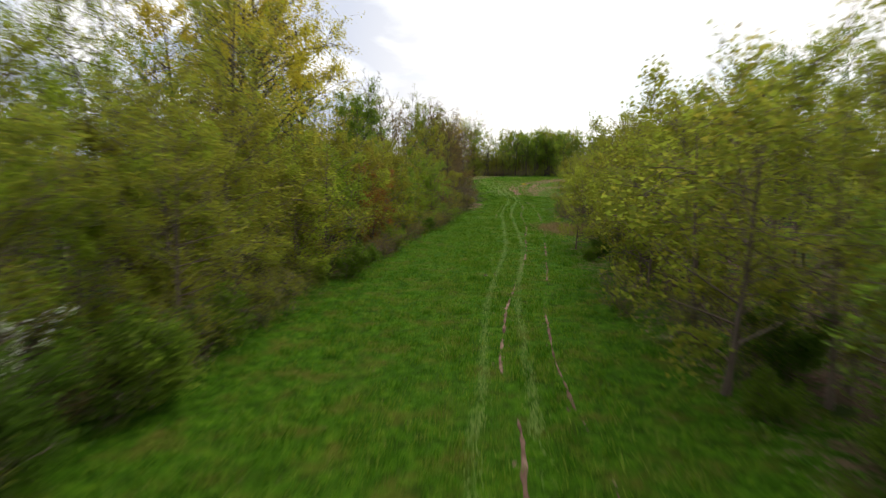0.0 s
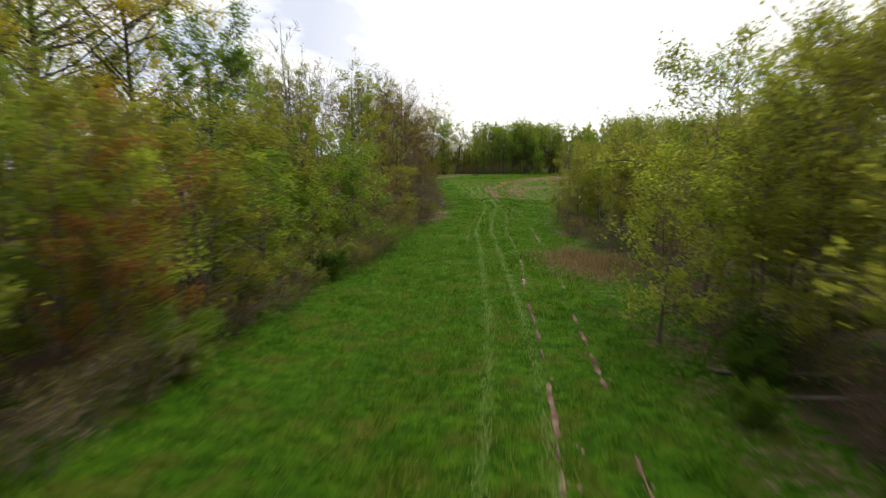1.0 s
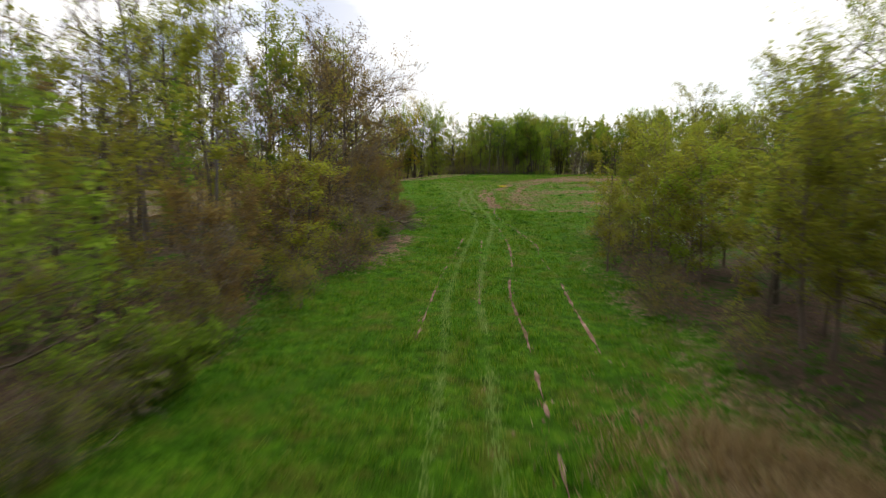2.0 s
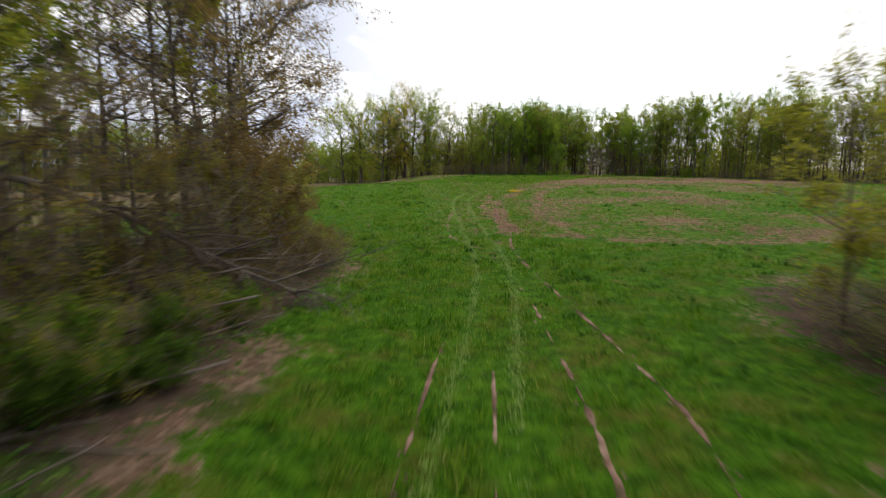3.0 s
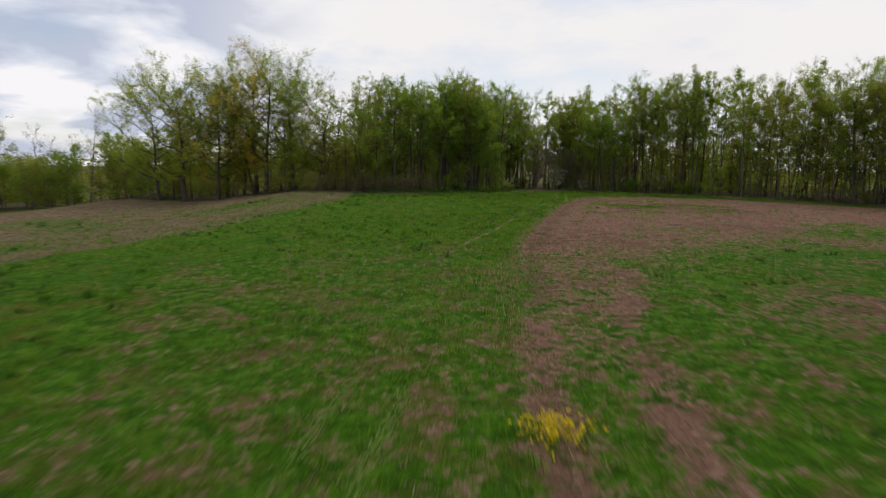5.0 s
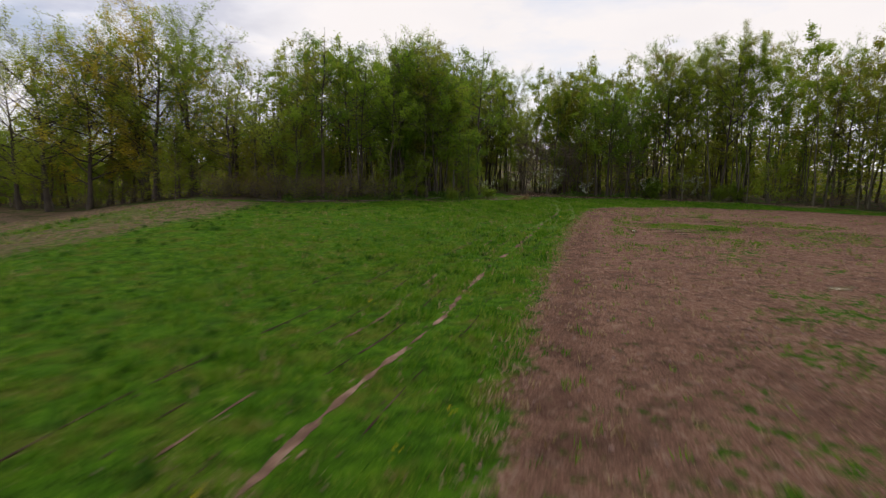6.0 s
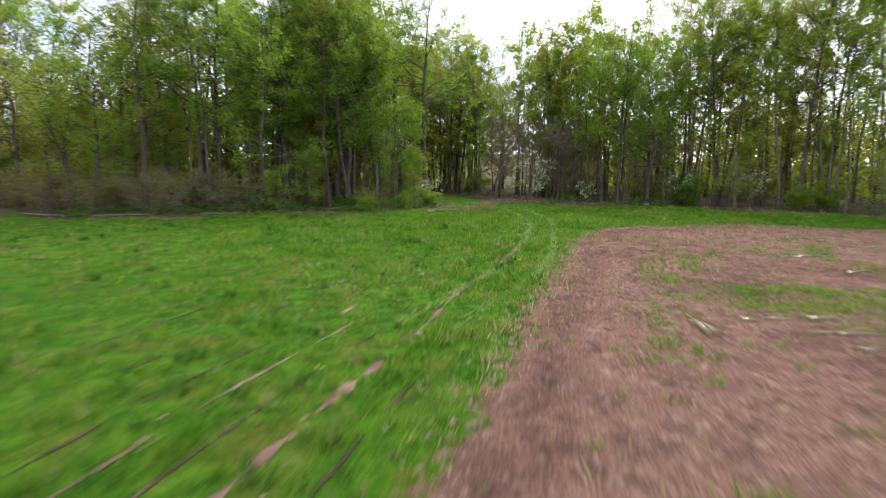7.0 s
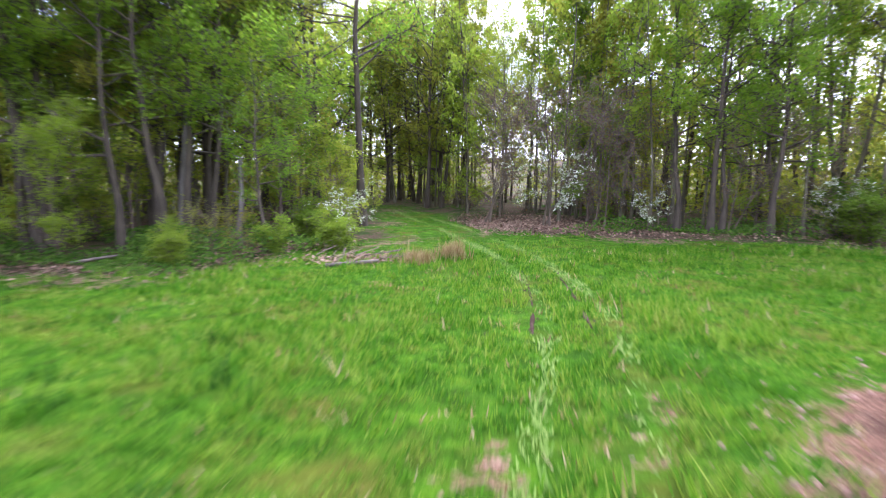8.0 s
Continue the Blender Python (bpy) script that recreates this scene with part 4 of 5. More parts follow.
along(WEST_N[2:], 28, 2.0, 20, [REDBUD, REDBUD, TALL[3], POLE[0], POLE[2], TALL[0]], 0.8, 1.0, 109)
along(WEST_N[:3], 22, 0.4, 7, BRAMBLE + BRAMBLE + [BUSH[1], RUSSETS], 0.6, 1.0, 106)
along(WEST_N[2:], 30, 0.4, 7, BRAMBLE, 0.35, 0.6, 115)
along(WEST_N[1:4], 16, 0.2, 3, BRAMBLE, 0.4, 0.7, 116)
along(WEST_N[:3], 10, 2, 8, [RUSSETS, SAPLING[0]], 0.6, 0.9, 107)
for x, y, s in ((-25.5, 58, 1.1), (-19.5, 61.5, 1.22), (-14.5, 65, 1.1), (-21, 67, 1.15)):
    GOLDEN.put(x, y, s)
GOLDEN.put(-11.5, 38, 0.92)
GOLDEN.put(-15.5, 45, 0.98)
TALL[0].put(-10.5, 29, 0.75)
TALL[5].put(-13, 24, 0.85)
for x, y in ((2, 108.5), (-1, 110.5), (-7, 114)):
    REDBUD.put(x, y, 0.95)
REDMAPLE.put(1.6, 109.5, 0.92)
REDMAPLE.put(2.7, 102.5, 0.9)
for x, y, s in ((4.4, 102.3, 0.7), (3.0, 104.5, 0.9), (5.4, 100.3, 0.5)):
    RUSSETS.put(x, y, s)
REDMAPLE.put(-4.5, 106, 1.0)
for x, y, s in ((6.2, 99.0, 0.45), (1.4, 104, 0.7), (4.2, 97, 0.7)):
    RUSSETS.put(x, y, s)
RUSSETS.put(5.2, 98.6, 0.7)
SAPLING[0].put(4.8, 100.4, 0.55)
SAPLING[0].put(3.6, 97.5, 0.6)
for x, y, s in ((6.4, 98.3, 0.62), (7.0, 99.6, 0.6), (6.8, 101, 0.62), (7.3, 102.3, 0.5), (5.6, 97.2, 0.6), (6.0, 99.8, 0.65)):
    BRAMBLE[0].put(x, y, s)
BARE.put(-9, 106, 1.15)
BARE.put(-11, 112, 1.1)
BRINK = [(-7.0, 4), (-6.7, 10), (-6.5, 17), (-5.0, 28), (-3.3, 35), (-2.7, 42.8), (-0.6, 53), (2.8, 69.7)]
along(BRINK, 50, 0.1, 2.2, BRAMBLE + [THICKET, THICKET, BUSH[1]], 0.4, 0.75, 117)
OAK.put(-8.1, 59.5, 1.0)
BARE.put(-9.1, 88, 1.18)
along(WEST[:5], 16, 3.5, 8, SAPLING, 0.9, 1.15, 150)
along(WEST_N[:4], 12, 4, 14, [TWIGGY, TWIGGY, BARE], 0.6, 0.9, 151)
along(WEST_N[:3], 16, 0.6, 3.5, [THICKET, TWIGGY, BRAMBLE[1]], 0.35, 0.6, 152)
# east wood along the corridor
along(EAST, 26, 2.2, 8, SLIM, 0.75, 1.05, 153, -1)
along(EAST, 16, 5, 14, [TALL[0], TALL[2], TALL[5]], 0.42, 0.58, 154, -1)
for x, y, k, s in ((8.4, 7, 3, 1.0), (7.6, 14, 0, 1.1), (8.8, 18.5, 2, 0.95), (9.4, 24.5, 0, 1.05), (11, 12, 2, 1.1), (12, 29, 1, 1.1), (12.5, 20, 0, 1.2), (10.2, 27.5, 0, 0.9)):
    SAPLING[k].put(x, y, s)
for x, y, k, s in ((-7.4, 16, 2, 0.7), (-7.0, 20, 0, 0.6), (9.0, 9, 3, 0.75), (9.6, 13, 2, 0.8)):
    SAPLING[k].put(x, y, s)
for x, y, k, s in ((9.0, 9, 1, 0.9), (9.6, 15, 1, 1.0), (-8.0, 6.5, 1, 1.2), (-7.7, 9, 1, 1.1), (-7.3, 12.5, 1, 1.0), (-6.8, 17.5, 1, 0.8)):
    BUSH[k].put(x, y, s)
for x, y, s in ((4.6, 84.5, 0.35), (4.4, 88, 0.42), (4.9, 90.5, 0.55), (5.6, 92.5, 0.5), (5.3, 88.4, 0.45), (3.0, 86.5, 0.4), (3.4, 89.5, 0.45), (2.2, 91, 0.45)):
    BUSH[1].put(x, y, s)
along(EAST[1:], 28, 1.6, 7, [SAPLING[0], SAPLING[2], SAPLING[0], SAPLING[1]], 0.6, 0.9, 111, -1)
along(EAST, 34, 0.3, 2.8, BUSH[1:] + BRAMBLE + BRAMBLE + [THICKET], 0.45, 0.8, 112, -1)
along(EAST, 16, 16, 38, TALL + [POLE[0]], 0.6, 0.85, 113, -1)
along(EAST, 10, 7, 14, SAPLING, 0.9, 1.2, 114, -1)
for x, y, s in ((41, 76, 1.0), (41.2, 90.5, 0.98), (30, 45, 0.9), (33, 57, 0.85)):
    TALL[1].put(x, y, s)
for x, y, s in ((-4.8, 43, 0.9), (-4.4, 40.2, 0.6)):
    RUSTY.put(x, y, s)
for x, y, s in ((10.4, 37.4, 0.42), (11.8, 39.6, 0.6), (12.8, 41, 0.7), (-8.0, 8, 0.8)):
    BUSH[1].put(x, y, s)
SAPLING[2].put(16, 50, 1.15)
DOGWOOD.put(-9.5, 11.3, 0.5)
SAPLING[1].put(10.9, 43.2, 0.85)
for x, y, k, s in ((14.2, 41, 0, 1.05), (15.6, 44, 1, 1.1), (16.8, 40, 0, 1.15), (17.8, 46, 0, 1.1), (18.6, 42.5, 1, 1.15), (18.4, 77, 0, 0.6), (17.2, 79.5, 1, 0.55)):
    SLIM[k].put(x, y, s)
DOGWOOD.put(21.5, 80, 0.8)
# the wood at the far side of the clearing
along(FAR_W, 66, 0, 22, BACK, 0.95, 1.2, 125)
along(FAR_W, 12, -1, 8, SAPLING, 0.9, 1.4, 126)
along(FAR_LOW, 40, 0, 18, SAPLING, 1.0, 1.6, 130)
along(FAR_LOW[1:], 8, 4, 18, BACK, 0.6, 0.8, 131)
along(NORTH[:3], 13, 1, 9, GNARLED + [TALL[3]], 0.8, 1.0, 121)
for x, y, k, s in ((20.5, 217, 0, 0.8), (23.0, 214.5, 2, 0.85), (25.5, 212, 1, 0.8)):
    GNARLED[k].put(x, y, s)
along(NORTH[3:], 22, 1, 10, [TALL[0], TALL[2], TALL[4]] + GNARLED, 0.72, 0.92, 136)
along(NORTH[3:], 30, 3, 16, POLE, 0.75, 1.0, 137)
along(NORTH[:3], 4, 12, 22, BACK, 0.5, 0.65, 138)
along(NORTH[3:], 16, 10, 26, [BACK[0], BACK[2]], 0.75, 0.95, 133)
along(NORTH[3:7], 10, 0.8, 4, NEAR, 0.8, 1.05, 134)
along(NORTH[:4], 34, 0, 9, [SAPLING[0], SAPLING[2], SAPLING[1], BRAMBLE[1], THICKET], 0.65, 1.0, 122)
along(NORTH[2:5], 17, -0.6, 3.2, [THICKET, THICKET, BRAMBLE[0]], 0.75, 1.15, 139)
along(NORTH[4:], 18, 0, 3, [BRAMBLE[1], SAPLING[0], SAPLING[1], BUSH[0]], 0.4, 0.65, 140)
along(NORTH[3:], 14, 3, 12, SAPLING, 0.7, 1.0, 143)
along(NORTH_E, 22, 3, 12, SAPLING, 0.7, 1.0, 144)
along(NORTH_E, 38, 1, 9, [TALL[2], TALL[4], GNARLED[1]] + POLE, 0.74, 0.92, 123)
along(NORTH_E, 96, 0.8, 12, POLE, 0.75, 1.05, 141)
along(NORTH_E, 24, 8, 24, [BACK[1], BACK[2]], 0.78, 0.95, 132)
along(NORTH_E[1:4], 10, 0.8, 4, NEAR, 0.8, 1.0, 135)
along(NORTH_E, 40, 0, 5, BRAMBLE + [THICKET, THICKET, SAPLING[1], BUSH[0]], 0.5, 0.9, 124)
for x, y, k, s in ((53.6, 243, 2, 0.85), (55.4, 247, 4, 0.9), (53.0, 240, 5, 0.8), (51.8, 243, 1, 0.85), (54.4, 243.5, 0, 0.9), (54.6, 252, 2, 0.95), (56.6, 256, 4, 1.0), (52.2, 257, 2, 0.95), (50.6, 248, 4, 0.9), (55.0, 233, 0, 0.85), (56.6, 235.5, 1, 0.9), (58.2, 237.5, 2, 0.9), (55.4, 239, 5, 0.95), (57.2, 241.5, 0, 0.95), (59.0, 243.5, 1, 0.9), (53.6, 244.5, 5, 1.0), (56.0, 247, 1, 1.0), (58.4, 249.5, 2, 1.0)):
    TALL[k].put(x, y, s)
for x, y, k, s in ((58.6, 227, 2, 0.58), (60.4, 232, 4, 0.6), (62.8, 238, 0, 0.62), (61.2, 236, 2, 0.6), (65.4, 244, 5, 0.65), (63.6, 242.5, 2, 0.6), (67.6, 250, 0, 0.62), (59.6, 229.5, 4, 0.55)):
    TALL[k].put(x, y, s)
for x, y, s in ((55.8, 220.5, 0.9), (58.0, 217.5, 0.9), (60.2, 217.2, 0.8), (62.2, 215.4, 0.7), (57.0, 224, 1.0), (65.0, 213.2, 0.75), (68.4, 211.4, 0.6)):
    TWIGGY.put(x, y, s)
along(NORTH_E[3:], 18, 2, 16, [TALL[0], TALL[2], TALL[4], TALL[5]], 0.78, 0.95, 160)
along(NORTH[3:], 8, 4, 18, [TALL[0], TALL[5], TALL[1]], 0.7, 0.88, 157)
along(FAR_E[:2], 26, 2, 18, [TALL[0], TALL[2], TALL[5]], 0.75, 0.95, 158)
along(FAR_W, 30, 0, 12, [TALL[0], TALL[5], MAPLE], 0.8, 1.0, 159)
along(FAR_E, 30, 1, 14, BACK + [POLE[1]], 0.8, 1.0, 127)
along(FAR_E, 10, 0, 5, SAPLING + BRAMBLE, 0.6, 0.9, 128)
along([(60, 243), (46, 243)], 22, -3, 14, BACK + POLE, 0.7, 0.9, 129)
MAPLE.put(9, 231)
MAPLE.put(4, 234, 0.95)
MAPLE.put(15.5, 226, 0.9)
GOLDMAPLE.put(11, 226.5, 1.0)
GOLDMAPLE.put(3.0, 229.5, 0.9)
MAPLE.put(-2.5, 233, 1.0)
MAPLE.put(-8, 239, 0.95)
for x, y, s in ((-26.5, 262, 1.2), (-42, 279, 1.1), (-47, 264, 1.1), (-36, 270, 0.9)):
    BARE.put(x, y, s)
for x, y, s in ((57.6, 216.6, 0.66), (48.0, 212.4, 0.36), (67.2, 210.4, 0.45), (61.5, 214.6, 0.34), (71, 207.6, 0.5)):
    DOGWOOD.put(x, y, s)
for x, y, k, s in ((42.7, 215.8, 1, 0.95), (38.3, 212.4, 1, 1.1), (37.6, 213.0, 1, 1.0), (46.6, 221, 0, 1.05), (47.0, 219, 1, 1.1), (49.0, 218.6, 1, 1.1), (45.2, 210.6, 0, 0.5), (36.5, 210.5, 0, 0.9), (63.5, 213, 1, 0.9)):
    NEAR[k].put(x, y, s)
PALETREE.put(42.2, 213.6, 1.0)
for x, y, k, s in ((47.6, 210.6, 0, 0.5), (45.6, 210.2, 0, 0.45), (67.6, 210.6, 1, 0.95)):
    BUSH[k].put(x, y, s)


# ------------------------------------------------------------ the depth of the woods
def build_deep_woods():
    """Trees far inside the woods, too many to count, as one body of trunks and leaves."""
    rng = np.random.default_rng(77)
    foot = []
    for line, n, near, far, side in ((WEST, 110, 24, 60, 1), (FAR_LOW, 60, 15, 60, 1), (WEST_N[:3], 20, 20, 45, 1), (EAST, 120, 22, 60, -1), (FAR_W, 140, 15, 70, 1), (NORTH[3:], 50, 14, 40, 1), (NORTH[:3], 16, 12, 34, 1), (NORTH_E, 120, 14, 50, 1), (FAR_E, 130, 14, 60, 1)):
        p = catmull(line, 0.5)
        t = np.gradient(p, axis=0)
        t /= np.linalg.norm(t, axis=1)[:, None]
        i, d = rng.integers(0, len(p), n), rng.uniform(near, far, n) * side
        foot.append(np.column_stack([p[i, 0] - t[i, 1] * d, p[i, 1] + t[i, 0] * d]))
    foot.append(np.column_stack([rng.uniform(38, 70, 50), rng.uniform(244, 280, 50)]))
    foot = np.vstack(foot)
    foot = foot[(inside(foot[:, 0], foot[:, 1], CLEARING) < -8) & np.array([clear_of_trail(*f) and not in_gap(*f, 1.5) for f in foot])]
    n = len(foot)
    z, h = gz(foot[:, 0], foot[:, 1]), rng.uniform(8, 16, n)
    lines = []
    for k in range(n):
        tip = rng.normal(0, 0.6, 2)
        q = np.array([[0, 0, -0.1], [*(0.4 * tip), 0.5 * h[k]], [*tip, h[k]]]) + [*foot[k], z[k]]
        lines.append((q, rng.uniform(0.08, 0.2) * np.array([1, 0.7, 0.1])))
    wood = tubes(lines, 5)
    per = 110
    f = rng.uniform(0, 1, (n, per)) ** 0.75
    rad = (0.5 + 2.4 * np.sin(np.pi * (0.15 + 0.8 * f))) * rng.uniform(0.2, 1.0, (n, per))
    az = rng.uniform(0, 2 * np.pi, (n, per))
    p = np.stack([foot[:, :1] + rad * np.cos(az), foot[:, 1:] + rad * np.sin(az), z[:, None] + h[:, None] * (0.18 + 0.85 * f)], -1).reshape(-1, 3)
    north = foot[foot[:, 1] > 195]
    m = len(north)
    low = np.stack([np.repeat(foot[:, :1], 70, 1) + rng.normal(0, 2.4, (n, 70)), np.repeat(foot[:, 1:], 70, 1) + rng.normal(0, 2.4, (n, 70))], -1).reshape(-1, 2)
    low = low[inside(low[:, 0], low[:, 1], CLEARING) < -3]
    low = np.column_stack([low, gz(low[:, 0], low[:, 1]) + 7.0 * rng.uniform(0, 1, len(low)) ** 1.4])
    more = np.repeat(north, 130, 0) + rng.normal(0, 3.0, (130 * m, 2))
    more = more[(inside(more[:, 0], more[:, 1], CLEARING) < -7)]
    more = np.column_stack([more, gz(more[:, 0], more[:, 1]) + 9.0 * rng.uniform(0, 1, len(more))])
    far = np.repeat(foot[(foot[:, 0] < 0) & (foot[:, 1] > 195)], 90, 0)
    far = far + rng.normal(0, 3.0, far.shape)
    far = np.column_stack([far, gz(far[:, 0], far[:, 1]) + 12.0 * rng.uniform(0, 1, len(far)) ** 1.2])
    far = far[inside(far[:, 0], far[:, 1], CLEARING) < -2]
    veil = []
    for line, count in ((NORTH[3:], 16000), (NORTH_E, 26000), (FAR_E[:3], 12000), (FAR_LOW, 5000)):
        q = catmull(line, 0.5)
        t = np.gradient(q, axis=0)
        t /= np.linalg.norm(t, axis=1)[:, None]
        i, d = rng.integers(0, len(q), count), rng.uniform(16, 60, count)
        veil.append(np.column_stack([q[i, 0] - t[i, 1] * d, q[i, 1] + t[i, 0] * d]))
    veil = np.vstack(veil)
    veil = veil[(inside(veil[:, 0], veil[:, 1], CLEARING) < -12) & ((veil[:, 1] > 242) | (np.abs(veil[:, 0] - 52.5) > 2.4))]
    veil = np.column_stack([veil, gz(veil[:, 0], veil[:, 1]) + 7.5 * rng.uniform(0, 1, len(veil)) ** 1.3])
    leaves = merged(leaf_cards(rng, np.vstack([p, low, more, veil]), 0.42), leaf_cards(rng, far, 0.8))
    body = mesh_object("deep_woods", *wood, BARK, None, True)
    tagged(body, "dense wood of slender trees behind the edge", "woods", kind="stuff")
    mesh_object("foliage", *leaves, WOODS, body)


build_deep_woods()


# ------------------------------------------------------------ grass
def blades(rng, p, count, h_lo, h_hi, width, spread=0.07, lean=1.0):
    """Tufts of pointed blades at the places p."""
    n = len(p)
    az = rng.uniform(0, 2 * np.pi, (n, count))
    lush = 0.55 + 0.9 * wave(p[:, 0], p[:, 1], 0.9, 3)
    lush = lush * (0.62 + 0.76 * wave(p[:, 0], p[:, 1], 3.1, 7)) * np.where(rng.random(n) < 0.03, 1.7, 1.0)
    h = rng.uniform(h_lo, h_hi, (n, count)) * lush[:, None]
    base = np.repeat(p[:, None], count, 1) + rng.normal(0, spread, (n, count, 2))
    out = np.stack([np.cos(az), np.sin(az)], -1)
    cross = np.stack([-np.sin(az), np.cos(az)], -1)
    z = np.repeat(gz(p[:, 0], p[:, 1])[:, None], count, 1) - 0.01
    wd = width * rng.uniform(0.6, 1.3, (n, count, 1))
    a = np.concatenate([base - cross * wd, z[..., None]], -1)
    b = np.concatenate([base + cross * wd, z[..., None]], -1)
    tip = np.concatenate([base + out * h[..., None] * rng.uniform(0.25, lean, (n, count, 1)), (z + h)[..., None]], -1)
    verts = np.stack([a, b, tip], 2).reshape(-1, 3)
    return verts, np.arange(len(verts)).reshape(-1, 3)


# standing water: place, half-length and half-width, turn
PUDDLES = ((47.0, 182.8, 0.24, 1.0, -25), (48.3, 182.7, 0.35, 0.2, 10), (49.0, 182.5, 0.4, 0.16, -10), (49.9, 182.3, 0.6, 0.22, 5), (49.5, 181.3, 0.7, 0.2, -12), (49.1, 180.5, 0.45, 0.16, 8), (57.3, 189.2, 1.2, 0.3, 0), (56.4, 186.6, 0.9, 0.25, 10), (44.9, 166.8, 0.8, 0.24, 0),
        (2.9, 31.1, 0.12, 0.5, -8), (3.4, 31.2, 0.12, 0.5, -8), (8.7, 53.8, 0.13, 0.8, -10), (8.45, 52.6, 0.1, 0.4, -10))


def build_grass():
    rng = np.random.default_rng(5)
    line = catmull(PALE_W[:-2], 0.5)
    p = line[rng.integers(0, len(line), 60000)] + rng.normal(0, 6, (60000, 2))
    late = np.column_stack([rng.uniform(34, 72, 9000), rng.uniform(192, 210, 9000)])
    wide = np.column_stack([rng.uniform(-8, 62, 34000), rng.uniform(98, 208, 34000)])
    p = np.vstack([p, late, wide])
    soil, straw, litter = cover(p[:, 0], p[:, 1])
    p = p[(inside(p[:, 0], p[:, 1], CLEARING) > -0.3) & (rng.random(len(p)) > np.minimum(soil * 1.5, 0.95)) & (rng.random(len(p)) > straw * 0.9)]
    worn = np.ones(len(p), bool)
    for line, half in WORN:
        lo, hi = np.min(line, axis=0) - 1, np.max(line, axis=0) + 1
        near = np.flatnonzero(((p > lo) & (p < hi)).all(1))
        fine = [tuple(v) for v in catmull(line, 1.5)]
        worn[near] &= off_line(p[near, 0], p[near, 1], fine) > half
    for x, y, rx, ry, turn in PUDDLES:
        worn &= np.hypot(p[:, 0] - x, p[:, 1] - y) > max(rx, ry) * 0.9 + 0.1
    p = p[worn]
    tagged(mesh_object("grass", *blades(rng, p, 9, 0.06, 0.17, 0.0135), GRASS), "lush green meadow grass in tufts", "grass", kind="stuff")
    lush = p[(cover(p[:, 0], p[:, 1])[0] < 0.3) & (rng.random(len(p)) < 0.055 * (0.3 + wave(p[:, 0], p[:, 1], 0.35, 6)))]
    tagged(mesh_object("grass_tufts", *blades(rng, lush, 16, 0.12, 0.27, 0.020, 0.15), GRASS), "taller lush tufts in the meadow grass", "grass", kind="stuff")
    weed = np.column_stack([rng.uniform(-12, 46, 3400), rng.uniform(88, 207, 3400)])
    c = cover(weed[:, 0], weed[:, 1])
    weed = weed[(inside(weed[:, 0], weed[:, 1], CLEARING) > 0.5) & (c[0] < 0.34) & (c[1] < 0.5) & (wave(weed[:, 0], weed[:, 1], 0.25, 2) > rng.random(len(weed)) * 0.9)]
    wet = np.column_stack([rng.normal(51, 6.5, 2600), rng.normal(182.5, 5.0, 2600)])
    wet = wet[(inside(wet[:, 0], wet[:, 1], PLOT) > 2.5) & (wave(wet[:, 0], wet[:, 1], 0.8, 3) > 0.5)]
    tagged(mesh_object("plot_weeds", *blades(rng, wet, 12, 0.05, 0.14, 0.018, 0.16), GRASS), "sparse green weeds on the wet turned soil", "grass", kind="stuff")
    # weed clumps whose dark colour also stands for shadows among the tufts
    tagged(mesh_object("meadow_weeds", *blades(rng, weed, 14, 0.10, 0.24, 0.03, 0.13), WEED), "weed clumps in the meadow, green darkened for tuft shadows", "grass", kind="stuff")
    # dry blades: the old growth by the young trees, the rough meadow and the rim of the plot
    q = [np.column_stack([rng.normal(13.6, 1.3, 3600), rng.normal(59, 2.6, 3600)])]
    bank = catmull([(4.8, 82.5), (6.1, 86.1), (6.6, 88.5), (7.0, 91)], 0.3)
    q.append(bank[rng.integers(0, len(bank), 500)] + rng.normal(0, 0.45, (500, 2)))
    rim = catmull(PLOT[:10], 0.3)
    q.append(rim[rng.integers(0, len(rim), 700)] + rng.normal(0, 0.3, (700, 2)))
    q.append(np.column_stack([rng.uniform(24, 64, 1500), rng.uniform(150, 198, 1500)]))
    q.append(np.column_stack([rng.uniform(38, 62, 500), rng.uniform(185, 209, 500)]))
    q.append(np.column_stack([rng.uniform(16, 40, 1200), rng.uniform(108, 160, 1200)]))
    q.append(np.column_stack([rng.uniform(-45, 18, 4500), rng.uniform(135, 215, 4500)]))
    q = np.vstack(q)
    keep = (inside(q[:, 0], q[:, 1], MEADOW) > -1) | (np.abs(inside(q[:, 0], q[:, 1], PLOT)) < 1.0) | (q[:, 1] < 70) | (q[:, 0] > 16)
    tagged(mesh_object("dry_grass", *blades(rng, q[keep], 5, 0.07, 0.22, 0.018, 0.1), STRAW), "dry straw-coloured grass among the green", "grass", kind="stuff")


